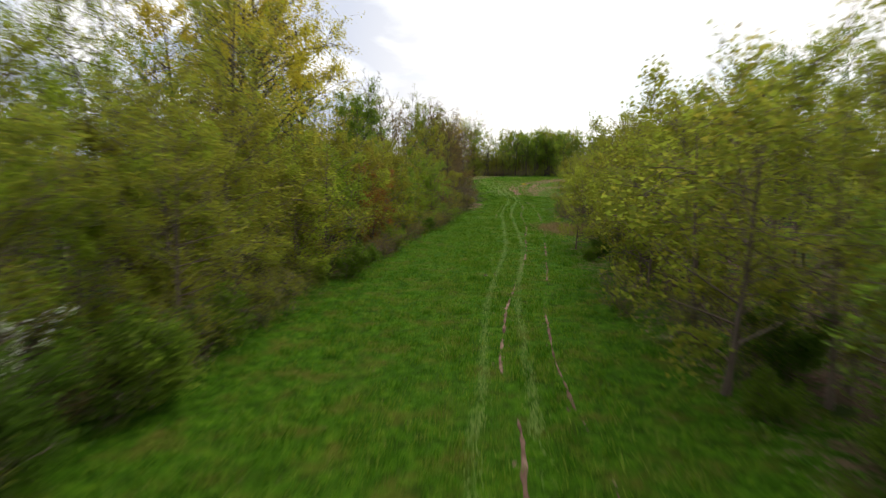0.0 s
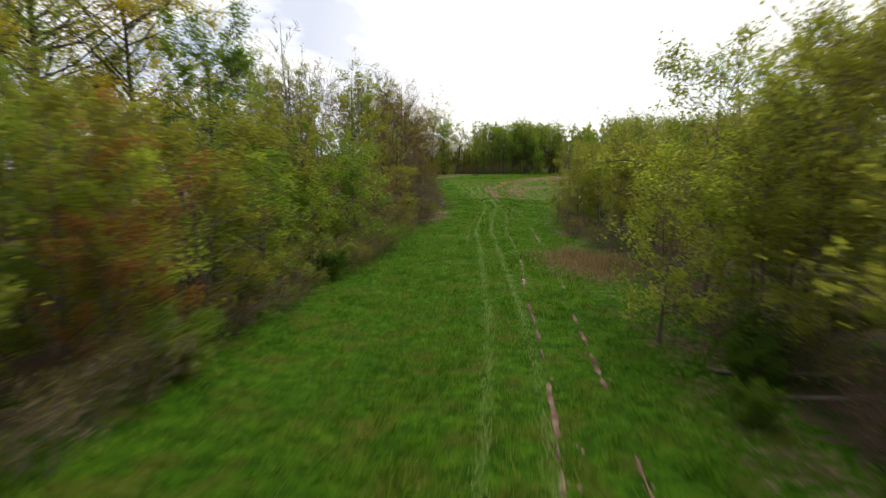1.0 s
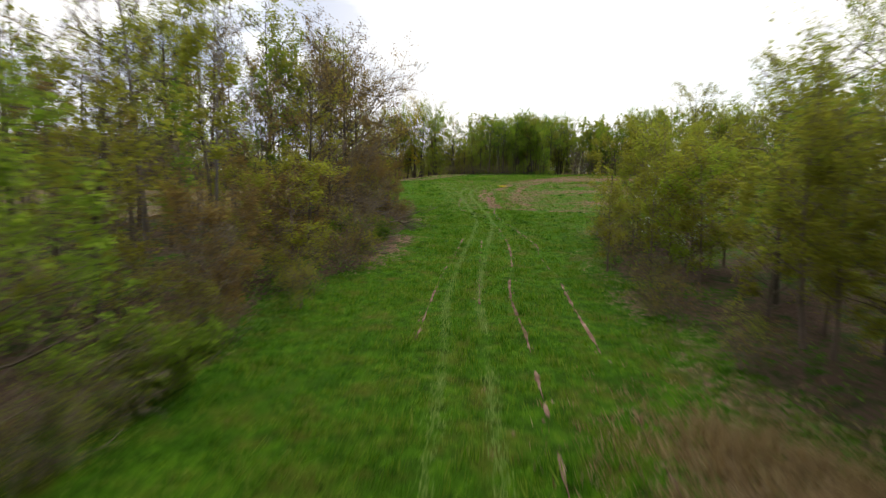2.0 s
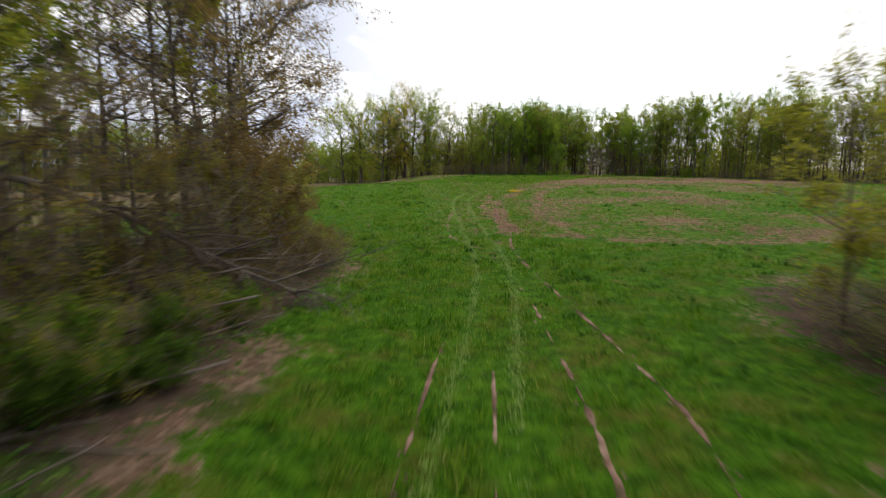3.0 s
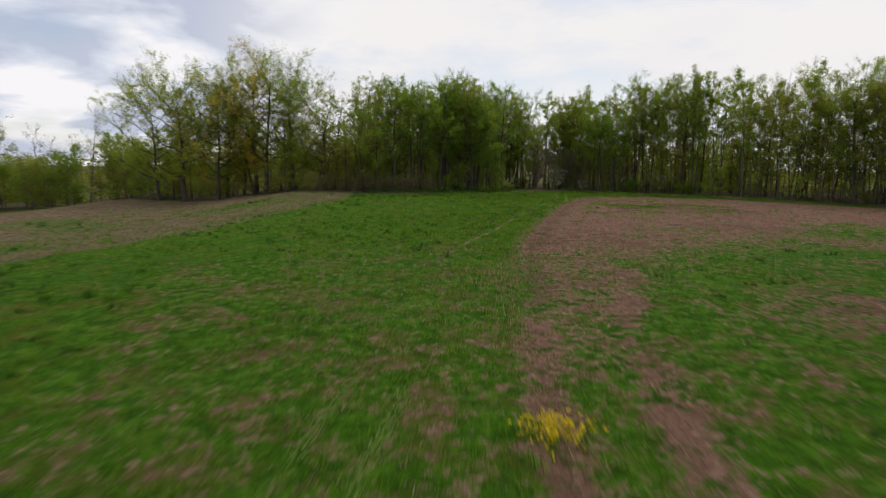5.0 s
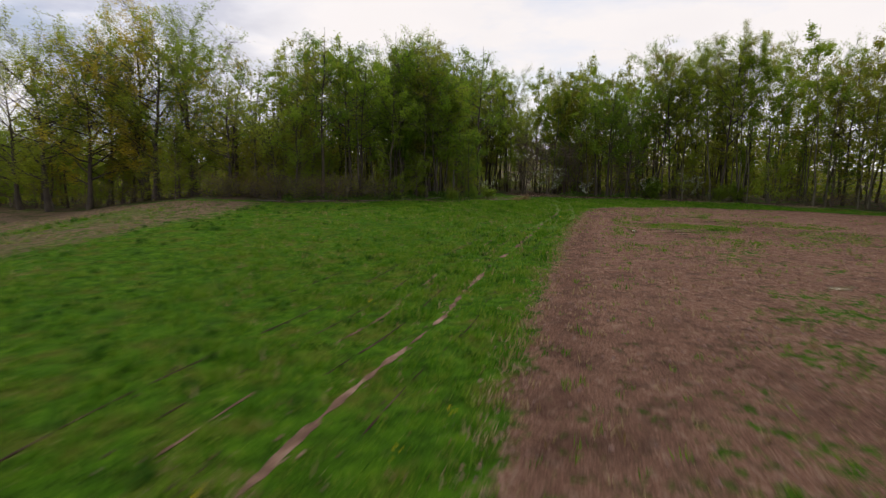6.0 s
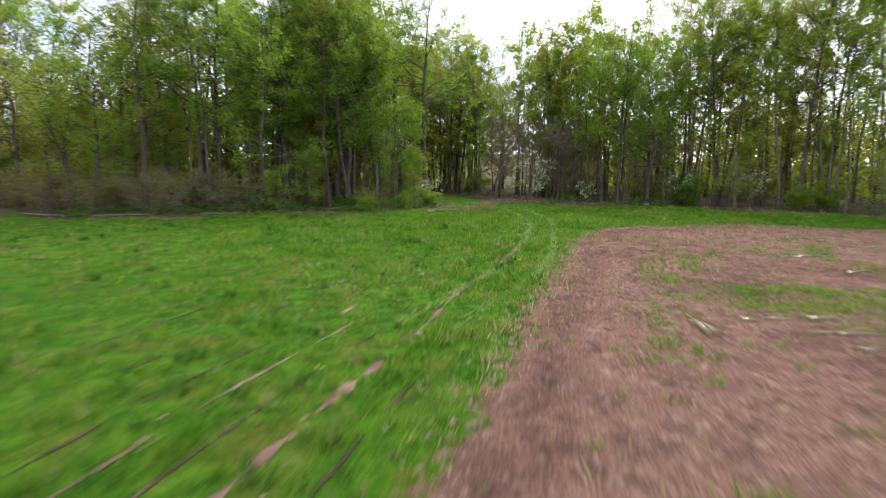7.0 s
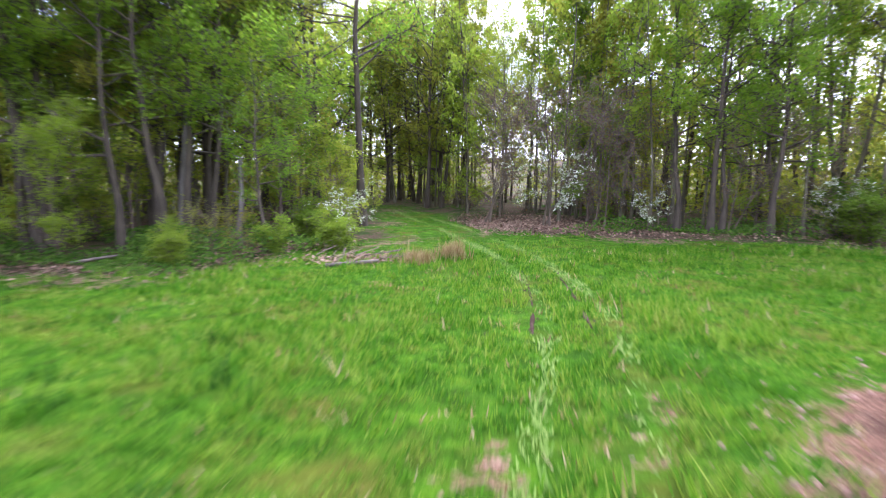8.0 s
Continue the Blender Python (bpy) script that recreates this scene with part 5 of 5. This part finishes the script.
def build_undergrowth():
    """Low leafy plants at the foot of the wood's edge."""
    rng = np.random.default_rng(9)
    pts = []
    for line, n, lo, hi, side in ((NORTH[3:7], 20000, -0.8, 5, 1), (NORTH_E[1:4], 9000, 0, 6, 1), (WEST, 7000, -0.4, 2.5, 1), (WEST_N[:3], 4000, -0.4, 4, 1), (EAST, 4500, -0.2, 3.5, -1)):
        p = catmull(line, 0.3)
        t = np.gradient(p, axis=0)
        t /= np.linalg.norm(t, axis=1)[:, None]
        i, d = rng.integers(0, len(p), n), rng.uniform(lo, hi, n) * side
        x, y = p[i, 0] - t[i, 1] * d + rng.normal(0, 0.2, n), p[i, 1] + t[i, 0] * d + rng.normal(0, 0.2, n)
        keep = wave(x, y, 1.1, 7) > 0.42
        x, y = x[keep], y[keep]
        ok = np.array([clear_of_trail(a, b) and math.hypot((a - 58) / 3.6, (b - 219) / 4.5) > 1 for a, b in zip(x, y)])
        x, y = x[ok], y[ok]
        pts.append(np.column_stack([x, y, gz(x, y) + 0.05 + 0.95 * rng.uniform(0, 1, len(x)) ** 1.3 * wave(x, y, 0.8, 2)]))
    tagged(mesh_object("undergrowth", *leaf_cards(rng, np.vstack(pts), 0.125, 0.8, True), UNDER), "low green leafy undergrowth along the wood", "undergrowth", kind="stuff")


def build_clods():
    """Loose clods of soil on the tilled plot and along the worn strip."""
    rng = np.random.default_rng(12)
    p = np.column_stack([rng.uniform(22, 66, 26000), rng.uniform(146, 197, 26000)])
    soil = cover(p[:, 0], p[:, 1])[0]
    p = p[(rng.random(len(p)) < soil * 1.1 - 0.2)][:11000]
    rim = catmull(PLOT[4:14], 0.2)
    p = np.vstack([p, rim[rng.integers(0, len(rim), 1500)] + rng.normal(0.1, 0.28, (1500, 2))])
    n = len(p)
    r = 0.018 + 0.055 * rng.random(n) ** 3
    octa = np.array([[1, 0, 0], [-1, 0, 0], [0, 1, 0], [0, -1, 0], [0, 0, 0.75], [0, 0, -0.75]])
    v = octa[None] * r[:, None, None] * rng.uniform(0.6, 1.3, (n, 6, 3))
    a = rng.uniform(0, 6.28, n)
    v = np.stack([v[..., 0] * np.cos(a)[:, None] - v[..., 1] * np.sin(a)[:, None], v[..., 0] * np.sin(a)[:, None] + v[..., 1] * np.cos(a)[:, None], v[..., 2]], -1)
    v += np.column_stack([p, gz(p[:, 0], p[:, 1])])[:, None]
    f = np.array([[0, 2, 4], [2, 1, 4], [1, 3, 4], [3, 0, 4], [2, 0, 5], [1, 2, 5], [3, 1, 5], [0, 3, 5]])
    tris = (6 * np.arange(n)[:, None, None] + f[None]).reshape(-1, 3)
    tagged(mesh_object("soil_clods", v.reshape(-1, 3), tris, CLOD), "loose clods of dry reddish soil", "soil", kind="stuff")


build_grass()
build_undergrowth()
build_clods()


# ------------------------------------------------------------ puddles, logs, brush piles, flowers
def puddle(x, y, rx, ry, turn, seed):
    rng = np.random.default_rng(seed)
    k = np.arange(28) * 2 * np.pi / 28
    r = 0.9 + 0.26 * np.sin(2 * k + rng.uniform(0, 6)) + 0.24 * np.sin(5 * k + rng.uniform(0, 6)) + rng.normal(0, 0.12, 28)
    px, py = rx * r * np.cos(k), ry * r * np.sin(k)
    c, s = math.cos(radians(turn)), math.sin(radians(turn))
    qx, qy = x + c * px - s * py, y + s * px + c * py
    level = float(gz(qx, qy).max()) + 0.012
    top = np.column_stack([qx, qy, np.full(28, level)])
    low = np.column_stack([x + (qx - x) * 1.05, y + (qy - y) * 1.05, gz(qx, qy) - 0.05])
    verts = np.vstack([[[x, y, level]], top, low])
    i = np.arange(28)
    j = (i + 1) % 28
    tris = np.vstack([np.stack([0 * i, 1 + i, 1 + j], 1), np.stack([1 + i, 29 + i, 29 + j], 1), np.stack([1 + i, 29 + j, 1 + j], 1)])
    tagged(mesh_object("puddle", verts, tris, WATER), "shallow muddy puddle of rain water in the soil", "puddle", "puddles")


for k, (x, y, rx, ry, turn) in enumerate(PUDDLES):
    puddle(x, y, rx, ry, turn, 200 + k)


def log(x, y, length, r, turn, tilt, seed, name="fallen_log", label="weathered fallen log lying at the wood's edge", group="fallen logs", mat=None, lift=0.0):
    rng = np.random.default_rng(seed)
    u = np.linspace(-0.5, 0.5, 7)
    a = radians(turn)
    px, py = x + u * length * math.cos(a), y + u * length * math.sin(a)
    bend = np.cumsum(rng.normal(0, 0.02 * length, 7))
    pts = np.column_stack([px - bend * math.sin(a), py + bend * math.cos(a), gz(px, py) + r * 0.8 + lift + (u + 0.5) * length * math.sin(radians(tilt))])
    rad = r * np.linspace(1.0, 0.6, 7) * rng.uniform(0.92, 1.08, 7)
    v, t = tubes([(pts, rad)], 8)
    v = np.vstack([v, pts[:1], pts[-1:]])
    i = np.arange(8)
    t = np.vstack([t, np.stack([(i + 1) % 8, i, 0 * i + 56], 1), np.stack([48 + i, 48 + (i + 1) % 8, 0 * i + 57], 1)])
    side = []
    for _ in range(3):
        k = rng.integers(1, 6)
        d = np.array([rng.normal(), rng.normal(), abs(rng.normal()) + 0.3])
        side.append(np.hstack([pts[k], pts[k] + d / np.linalg.norm(d) * rng.uniform(0.3, 0.9) * min(1, length / 3)]))
    side = np.array(side)
    body = merged((v, t), spikes(side[:, :3], side[:, 3:], 0.3 * r))
    return tagged(mesh_object(name, *body, mat or DEADWOOD, None, True), label, "log" if name == "fallen_log" else "branch", group)


for k, (x, y, ln, r, turn, tilt) in enumerate(((24.5, 209.4, 2.6, 0.06, -28, 1), (28.8, 208.4, 3.4, 0.07, -6, 0), (31.8, 208.9, 1.7, 0.05, 14, 3), (34.2, 208.2, 2.2, 0.05, -9, 1), (37.6, 208.5, 1.4, 0.07, 8, 2), (40.8, 208.9, 1.6, 0.05, -22, 12), (47.8, 207.7, 1.5, 0.07, 10, 2), (68.2, 210.6, 1.9, 0.07, -35, 8))):
    log(x, y, ln, r, turn, tilt, 300 + k)
BRANCHES = "dead bare branch in a pile of cut brush"
for k in range(12):
    random.seed(400 + k)
    log(random.uniform(47.0, 49.6), random.uniform(208.2, 209.2), random.uniform(0.5, 1.2), random.uniform(0.010, 0.022), random.uniform(-80, 80), random.uniform(0, 14), 400 + k, "dead_branch", BRANCHES, "brush pile", TWIG, random.uniform(0, 0.18))
for k, (x, y, ln, turn, tilt) in enumerate(((4.3, 91, 4.5, 20, 12), (3.0, 94, 5.5, -12, 14), (5.0, 88, 3.5, 35, 6), (2.5, 97, 5, 5, 16), (4.9, 84, 2.6, -30, 4), (12.5, 39.5, 3.2, -35, 9), (12.8, 38, 3.6, -20, 6))):
    log(x, y, ln, 0.05, turn, tilt, 500 + k, "dead_branch", "long grey dead branch lying in the brush", "dead branches")


for k in range(30):
    random.seed(700 + k)
    log(random.uniform(1.5, 6.4), random.uniform(83.5, 101), random.uniform(1.2, 3.2), random.uniform(0.015, 0.035), random.uniform(-60, 75), random.uniform(0, 14), 700 + k, "dead_branch", "grey-brown dead branch fallen among brambles", "dead branches", None, random.uniform(0, 0.15))


def snag(x, y, h, r, seed):
    """A dead broken stem, still upright."""
    rng = np.random.default_rng(seed)
    z = np.linspace(0, h, 6)
    pts = np.column_stack([x + np.cumsum(rng.normal(0, 0.05, 6)), y + np.cumsum(rng.normal(0, 0.05, 6)), float(gz(x, y)) - 0.05 + z])
    stubs = np.array([np.hstack([pts[k], pts[k] + [rng.normal(0, 0.2), rng.normal(0, 0.2), 0.12]]) for k in (2, 3, 4, 5, 5)])
    body = merged(tubes([(pts, r * np.linspace(1.2, 0.7, 6))], 8), spikes(stubs[:, :3], stubs[:, 3:], 0.5 * r))
    tagged(mesh_object("dead_snag", *body, BARK_PALE, None, True), "pale dead broken tree stem standing in the undergrowth", "dead tree")


snag(44.2, 213.2, 3.1, 0.10, 801)


def build_fallen_leaves():
    """Last year's leaves: a drift beside the trail, a brown heap by the brush pile and a thin scatter along the wood."""
    rng = np.random.default_rng(803)
    q = [np.column_stack([rng.normal(57.4, 2.6, 7000), rng.normal(218.6, 2.6, 7000)]), np.column_stack([rng.normal(48.3, 0.9, 900), rng.normal(208.7, 0.4, 900)])]
    for line in (NORTH[3:7], NORTH_E[1:5]):
        p = catmull(line, 0.4)
        q.append(p[rng.integers(0, len(p), 2500)] + rng.normal(0, 1.0, (2500, 2)))
    q = np.vstack(q)
    q = q[(np.abs(q[:, 0] - 52.4) > 1.6) & ((inside(q[:, 0], q[:, 1], CLEARING) < 0.8) | (q[:, 0] < 50))]
    p = np.column_stack([q, gz(q[:, 0], q[:, 1]) + rng.uniform(0.015, 0.06, len(q))])
    tagged(mesh_object("fallen_leaves", *leaf_cards(rng, p, 0.13, 2.2, True), FALLEN), "dry pinkish-brown fallen leaves at the wood's edge", "leaf litter", kind="stuff")


build_fallen_leaves()


def snapped_tree(x, y):
    """A tree snapped at four metres: its bare crown lies over to the east, down to the ground."""
    rng = np.random.default_rng(802)
    base = np.array([x, y, float(gz(x, y)) - 0.05])
    stump = base + np.array([[0, 0, 0], [0.08, 0, 1.4], [0.05, 0.06, 2.8], [0.12, 0, 4.1]])
    u = np.linspace(0, 1, 9)[:, None]
    fallen = stump[-1] + u * np.array([11.2, -1.2, 0]) + np.column_stack([0 * u, 0.35 * np.sin(4 * u), -3.4 * u**1.15 + 0.25 * np.sin(5 * u)])
    mid, thin, tips = [], [], []
    for k in range(30):
        f = rng.uniform(0.22, 1.0)
        a = np.array([np.interp(f, u[:, 0], fallen[:, c]) for c in range(3)])
        d = np.array([rng.uniform(0.4, 1.2), rng.normal(0, 0.7), rng.normal(-0.02, 0.35)])
        ln = rng.uniform(1.4, 3.6) * (1.15 - 0.5 * f)
        v = np.linspace(0, 1, 4)[:, None]
        limb = a + ln * d * v + np.column_stack([0 * v, 0 * v, -0.25 * ln * v**2]) + np.cumsum(rng.normal(0, 0.06, (4, 3)), 0) * (v > 0)
        limb[:, 2] = np.maximum(limb[:, 2], gz(limb[:, 0], limb[:, 1]) + 0.06)
        mid.append((limb, 0.045 * (1 - 0.8 * v[:, 0])))
        for _ in range(7):
            g = limb[rng.integers(1, 4)] + rng.normal(0, 0.08, 3)
            e = g + ln * 0.38 * (d + rng.normal(0, 0.5, 3))
            e[2] = max(e[2], float(gz(e[0], e[1])) + 0.04)
            thin.append(np.hstack([g, e]))
            for _ in range(5):
                w = g + (e - g) * rng.uniform(0.3, 1)
                tips.append(np.hstack([w, w + rng.normal(0, 0.28, 3)]))
    thin, tips = np.array(thin), np.array(tips)
    root = new("snapped_tree")
    mesh_object("trunk", *tubes([(stump, np.array([0.24, 0.20, 0.18, 0.15]))], 8), DEADWOOD, root, True)
    mesh_object("fallen_stem", *tubes([(fallen, 0.15 * (1 - 0.8 * u[:, 0]))], 7), DEADWOOD, root, True)
    for limb in mid:
        mesh_object("limb", *tubes([limb], 5), DEADWOOD, root, True)
    mesh_object("brushwood", *merged(spikes(thin[:, :3], thin[:, 3:], 0.016), slivers(tips[:, :3], tips[:, 3:], 0.010)), DEADWOOD, root, True)
    tagged(root, "snapped grey dead tree whose bare crown leans to the ground", "dead tree")


snapped_tree(-4.4, 95.6)


def tussock(x, y, r, h, n, seed, mat, name, label):
    rng = np.random.default_rng(seed)
    p = np.array([x, y]) + rng.normal(0, r, (n, 2))
    ob = mesh_object(name, *blades(rng, p, 5, 0.6 * h, h, 0.014, 0.05, 0.6), mat)
    return tagged(ob, label, "grass", "dry tussocks", "stuff")


tussock(49.8, 208.0, 0.22, 0.36, 80, 601, STRAW, "dry_tussock", "tan clump of dead grass beside the brush pile")
tussock(50.9, 208.5, 0.20, 0.36, 70, 602, STRAW, "dry_tussock", "tan clump of dead grass beside the brush pile")
for k, (x, y) in enumerate(((12.9, 58), (14.0, 60.5), (14.5, 57.8), (13.5, 62), (14.8, 59.4))):
    tussock(x, y, 0.5, 0.6, 70, 610 + k, STRAW, "dry_tussock", "tan stand of dead grass below the young trees")


def flowers(name, pts, size, label, group, rng):
    """Flower heads of small petals on stalks, one bed of them."""
    n = len(pts)
    z = gz(pts[:, 0], pts[:, 1])
    h = rng.uniform(0.12, 0.32, n)
    head = np.column_stack([pts, z + h])
    stalks = spikes(np.column_stack([pts, z]), head, 0.006)
    root = mesh_object(name, *stalks, GRASS)
    mesh_object("petals", *leaf_cards(rng, np.repeat(head, 5, 0) + rng.normal(0, size * 0.4, (5 * n, 3)), size, 0.8, True), PETAL, root)
    return tagged(root, label, "flowers", group, "stuff")


rng_f = np.random.default_rng(31)
flowers("yellow_flowers", np.column_stack([rng_f.normal(21.5, 0.38, 140), rng_f.normal(137.7, 0.32, 140)]), 0.06, "bright yellow wild flowers in a dense clump", "wild flowers", rng_f)
spots = np.column_stack([rng_f.uniform(20, 62, 46), rng_f.uniform(150, 206, 46)])
spots = spots[(inside(spots[:, 0], spots[:, 1], PLOT) < -0.5) & (inside(spots[:, 0], spots[:, 1], CLEARING) > 1)]
flowers("dandelions", np.repeat(spots, 3, 0) + rng_f.normal(0, 0.07, (3 * len(spots), 2)), 0.032, "scattered yellow dandelion heads in the grass", "wild flowers", rng_f)


# ------------------------------------------------------------ the utility vehicle by the wood
def part(name, bm, mat, parent, label=""):
    me = bpy.data.meshes.new(name)
    bm.to_mesh(me)
    bm.free()
    me.materials.append(mat)
    ob = new(name, me)
    ob.parent = parent
    return tagged(ob, label)


def block(x, y, z, sx, sy, sz, bevel=0.03, taper=1.0):
    """A bevelled box about a point, its top drawn in by taper."""
    bm = bmesh.new()
    bmesh.ops.create_cube(bm, size=1)
    for v in bm.verts:
        k = taper if v.co.z > 0 else 1.0
        v.co = Vector((x + v.co.x * sx * k, y + v.co.y * sy * k, z + v.co.z * sz))
    bmesh.ops.bevel(bm, geom=bm.edges[:], offset=bevel, segments=2, affect="EDGES", profile=0.6)
    return bm


def rod(a, b, r, sides=8):
    bm = bmesh.new()
    v, t = tubes([(np.array([a, (np.array(a) + np.array(b)) / 2, b]), np.array([r, r, r]))], sides)
    vs = [bm.verts.new(c) for c in v]
    for f in t:
        bm.faces.new([vs[i] for i in f])
    bm.faces.new(vs[:sides][::-1])
    bm.faces.new(vs[-sides:])
    return bm


def wheel(parent, x, y):
    bm = bmesh.new()
    prof = [(0.20, 0.13), (0.29, 0.14), (0.33, 0.10), (0.335, 0.0), (0.33, -0.10), (0.29, -0.14), (0.20, -0.13)]
    rings = []
    for k in range(24):
        a = k * 2 * math.pi / 24
        knob = 0.012 if k % 2 else 0.0
        rings.append([bm.verts.new((x + w, y + (r + (knob if r > 0.3 else 0)) * math.cos(a), 0.335 + (r + (knob if r > 0.3 else 0)) * math.sin(a))) for r, w in prof])
    for k in range(24):
        p, q = rings[k], rings[(k + 1) % 24]
        for i in range(len(prof) - 1):
            bm.faces.new((p[i], p[i + 1], q[i + 1], q[i]))
    ob = part("wheel", bm, RUBBER, parent, "knobbly black tyre on a grey rim")
    part("rim", rod((x - 0.11, y, 0.335), (x + 0.11, y, 0.335), 0.2, 16), STEEL, ob, "grey metal rim")


def utility_vehicle(x, y, turn):
    root = new("utility_vehicle")
    part("chassis", block(0, 0, 0.50, 1.15, 2.5, 0.22), BODY, root)
    part("bonnet", block(0, 1.0, 0.80, 1.20, 0.75, 0.42, 0.07, 0.82), BODY, root)
    part("cargo_bed", block(0, -0.95, 0.82, 1.35, 0.85, 0.32, 0.04), BODY, root)
    part("seat", block(0, -0.22, 0.76, 1.15, 0.45, 0.16, 0.05), SEATCLOTH, root)
    part("seat_back", block(0, -0.45, 1.05, 1.15, 0.13, 0.5, 0.05), SEATCLOTH, root)
    part("roof", block(0, -0.02, 1.92, 1.30, 1.30, 0.06, 0.025, 0.92), ROOF, root, "pale blue-grey hard roof")
    for sx in (-1, 1):
        part("front_post", rod((0.62 * sx, 0.78, 0.92), (0.58 * sx, 0.50, 1.90), 0.03), BODY, root)
        part("rear_post", rod((0.62 * sx, -0.58, 0.90), (0.60 * sx, -0.58, 1.90), 0.03), BODY, root)
        part("door", block(0.66 * sx, 0.15, 0.75, 0.06, 0.85, 0.42, 0.02), BODY, root)
        part("headlight", block(0.40 * sx, 1.36, 0.84, 0.24, 0.06, 0.10, 0.02), LAMP, root, "clear headlight lens")
        for yy in (0.95, -0.92):
            wheel(root, 0.60 * sx, yy)
            part("mudguard", block(0.64 * sx, yy, 0.76, 0.30, 0.80, 0.06, 0.025), BODY, root)
    part("windscreen", block(0, 0.64, 1.42, 1.16, 0.02, 0.85, 0.005), GLASS, root, "dusty clear windscreen")
    part("bumper", rod((-0.5, 1.48, 0.62), (0.5, 1.48, 0.62), 0.035), STEEL, root)
    part("grille", block(0, 1.375, 0.68, 0.62, 0.05, 0.16, 0.015), STEEL, root)
    root.matrix_basis = pose(x, y, float(gz(x, y)), 0, 0, turn)
    tagged(root, "dark side-by-side utility vehicle with pale roof on grass", "vehicle")


utility_vehicle(-1.2, 117.0, -128)
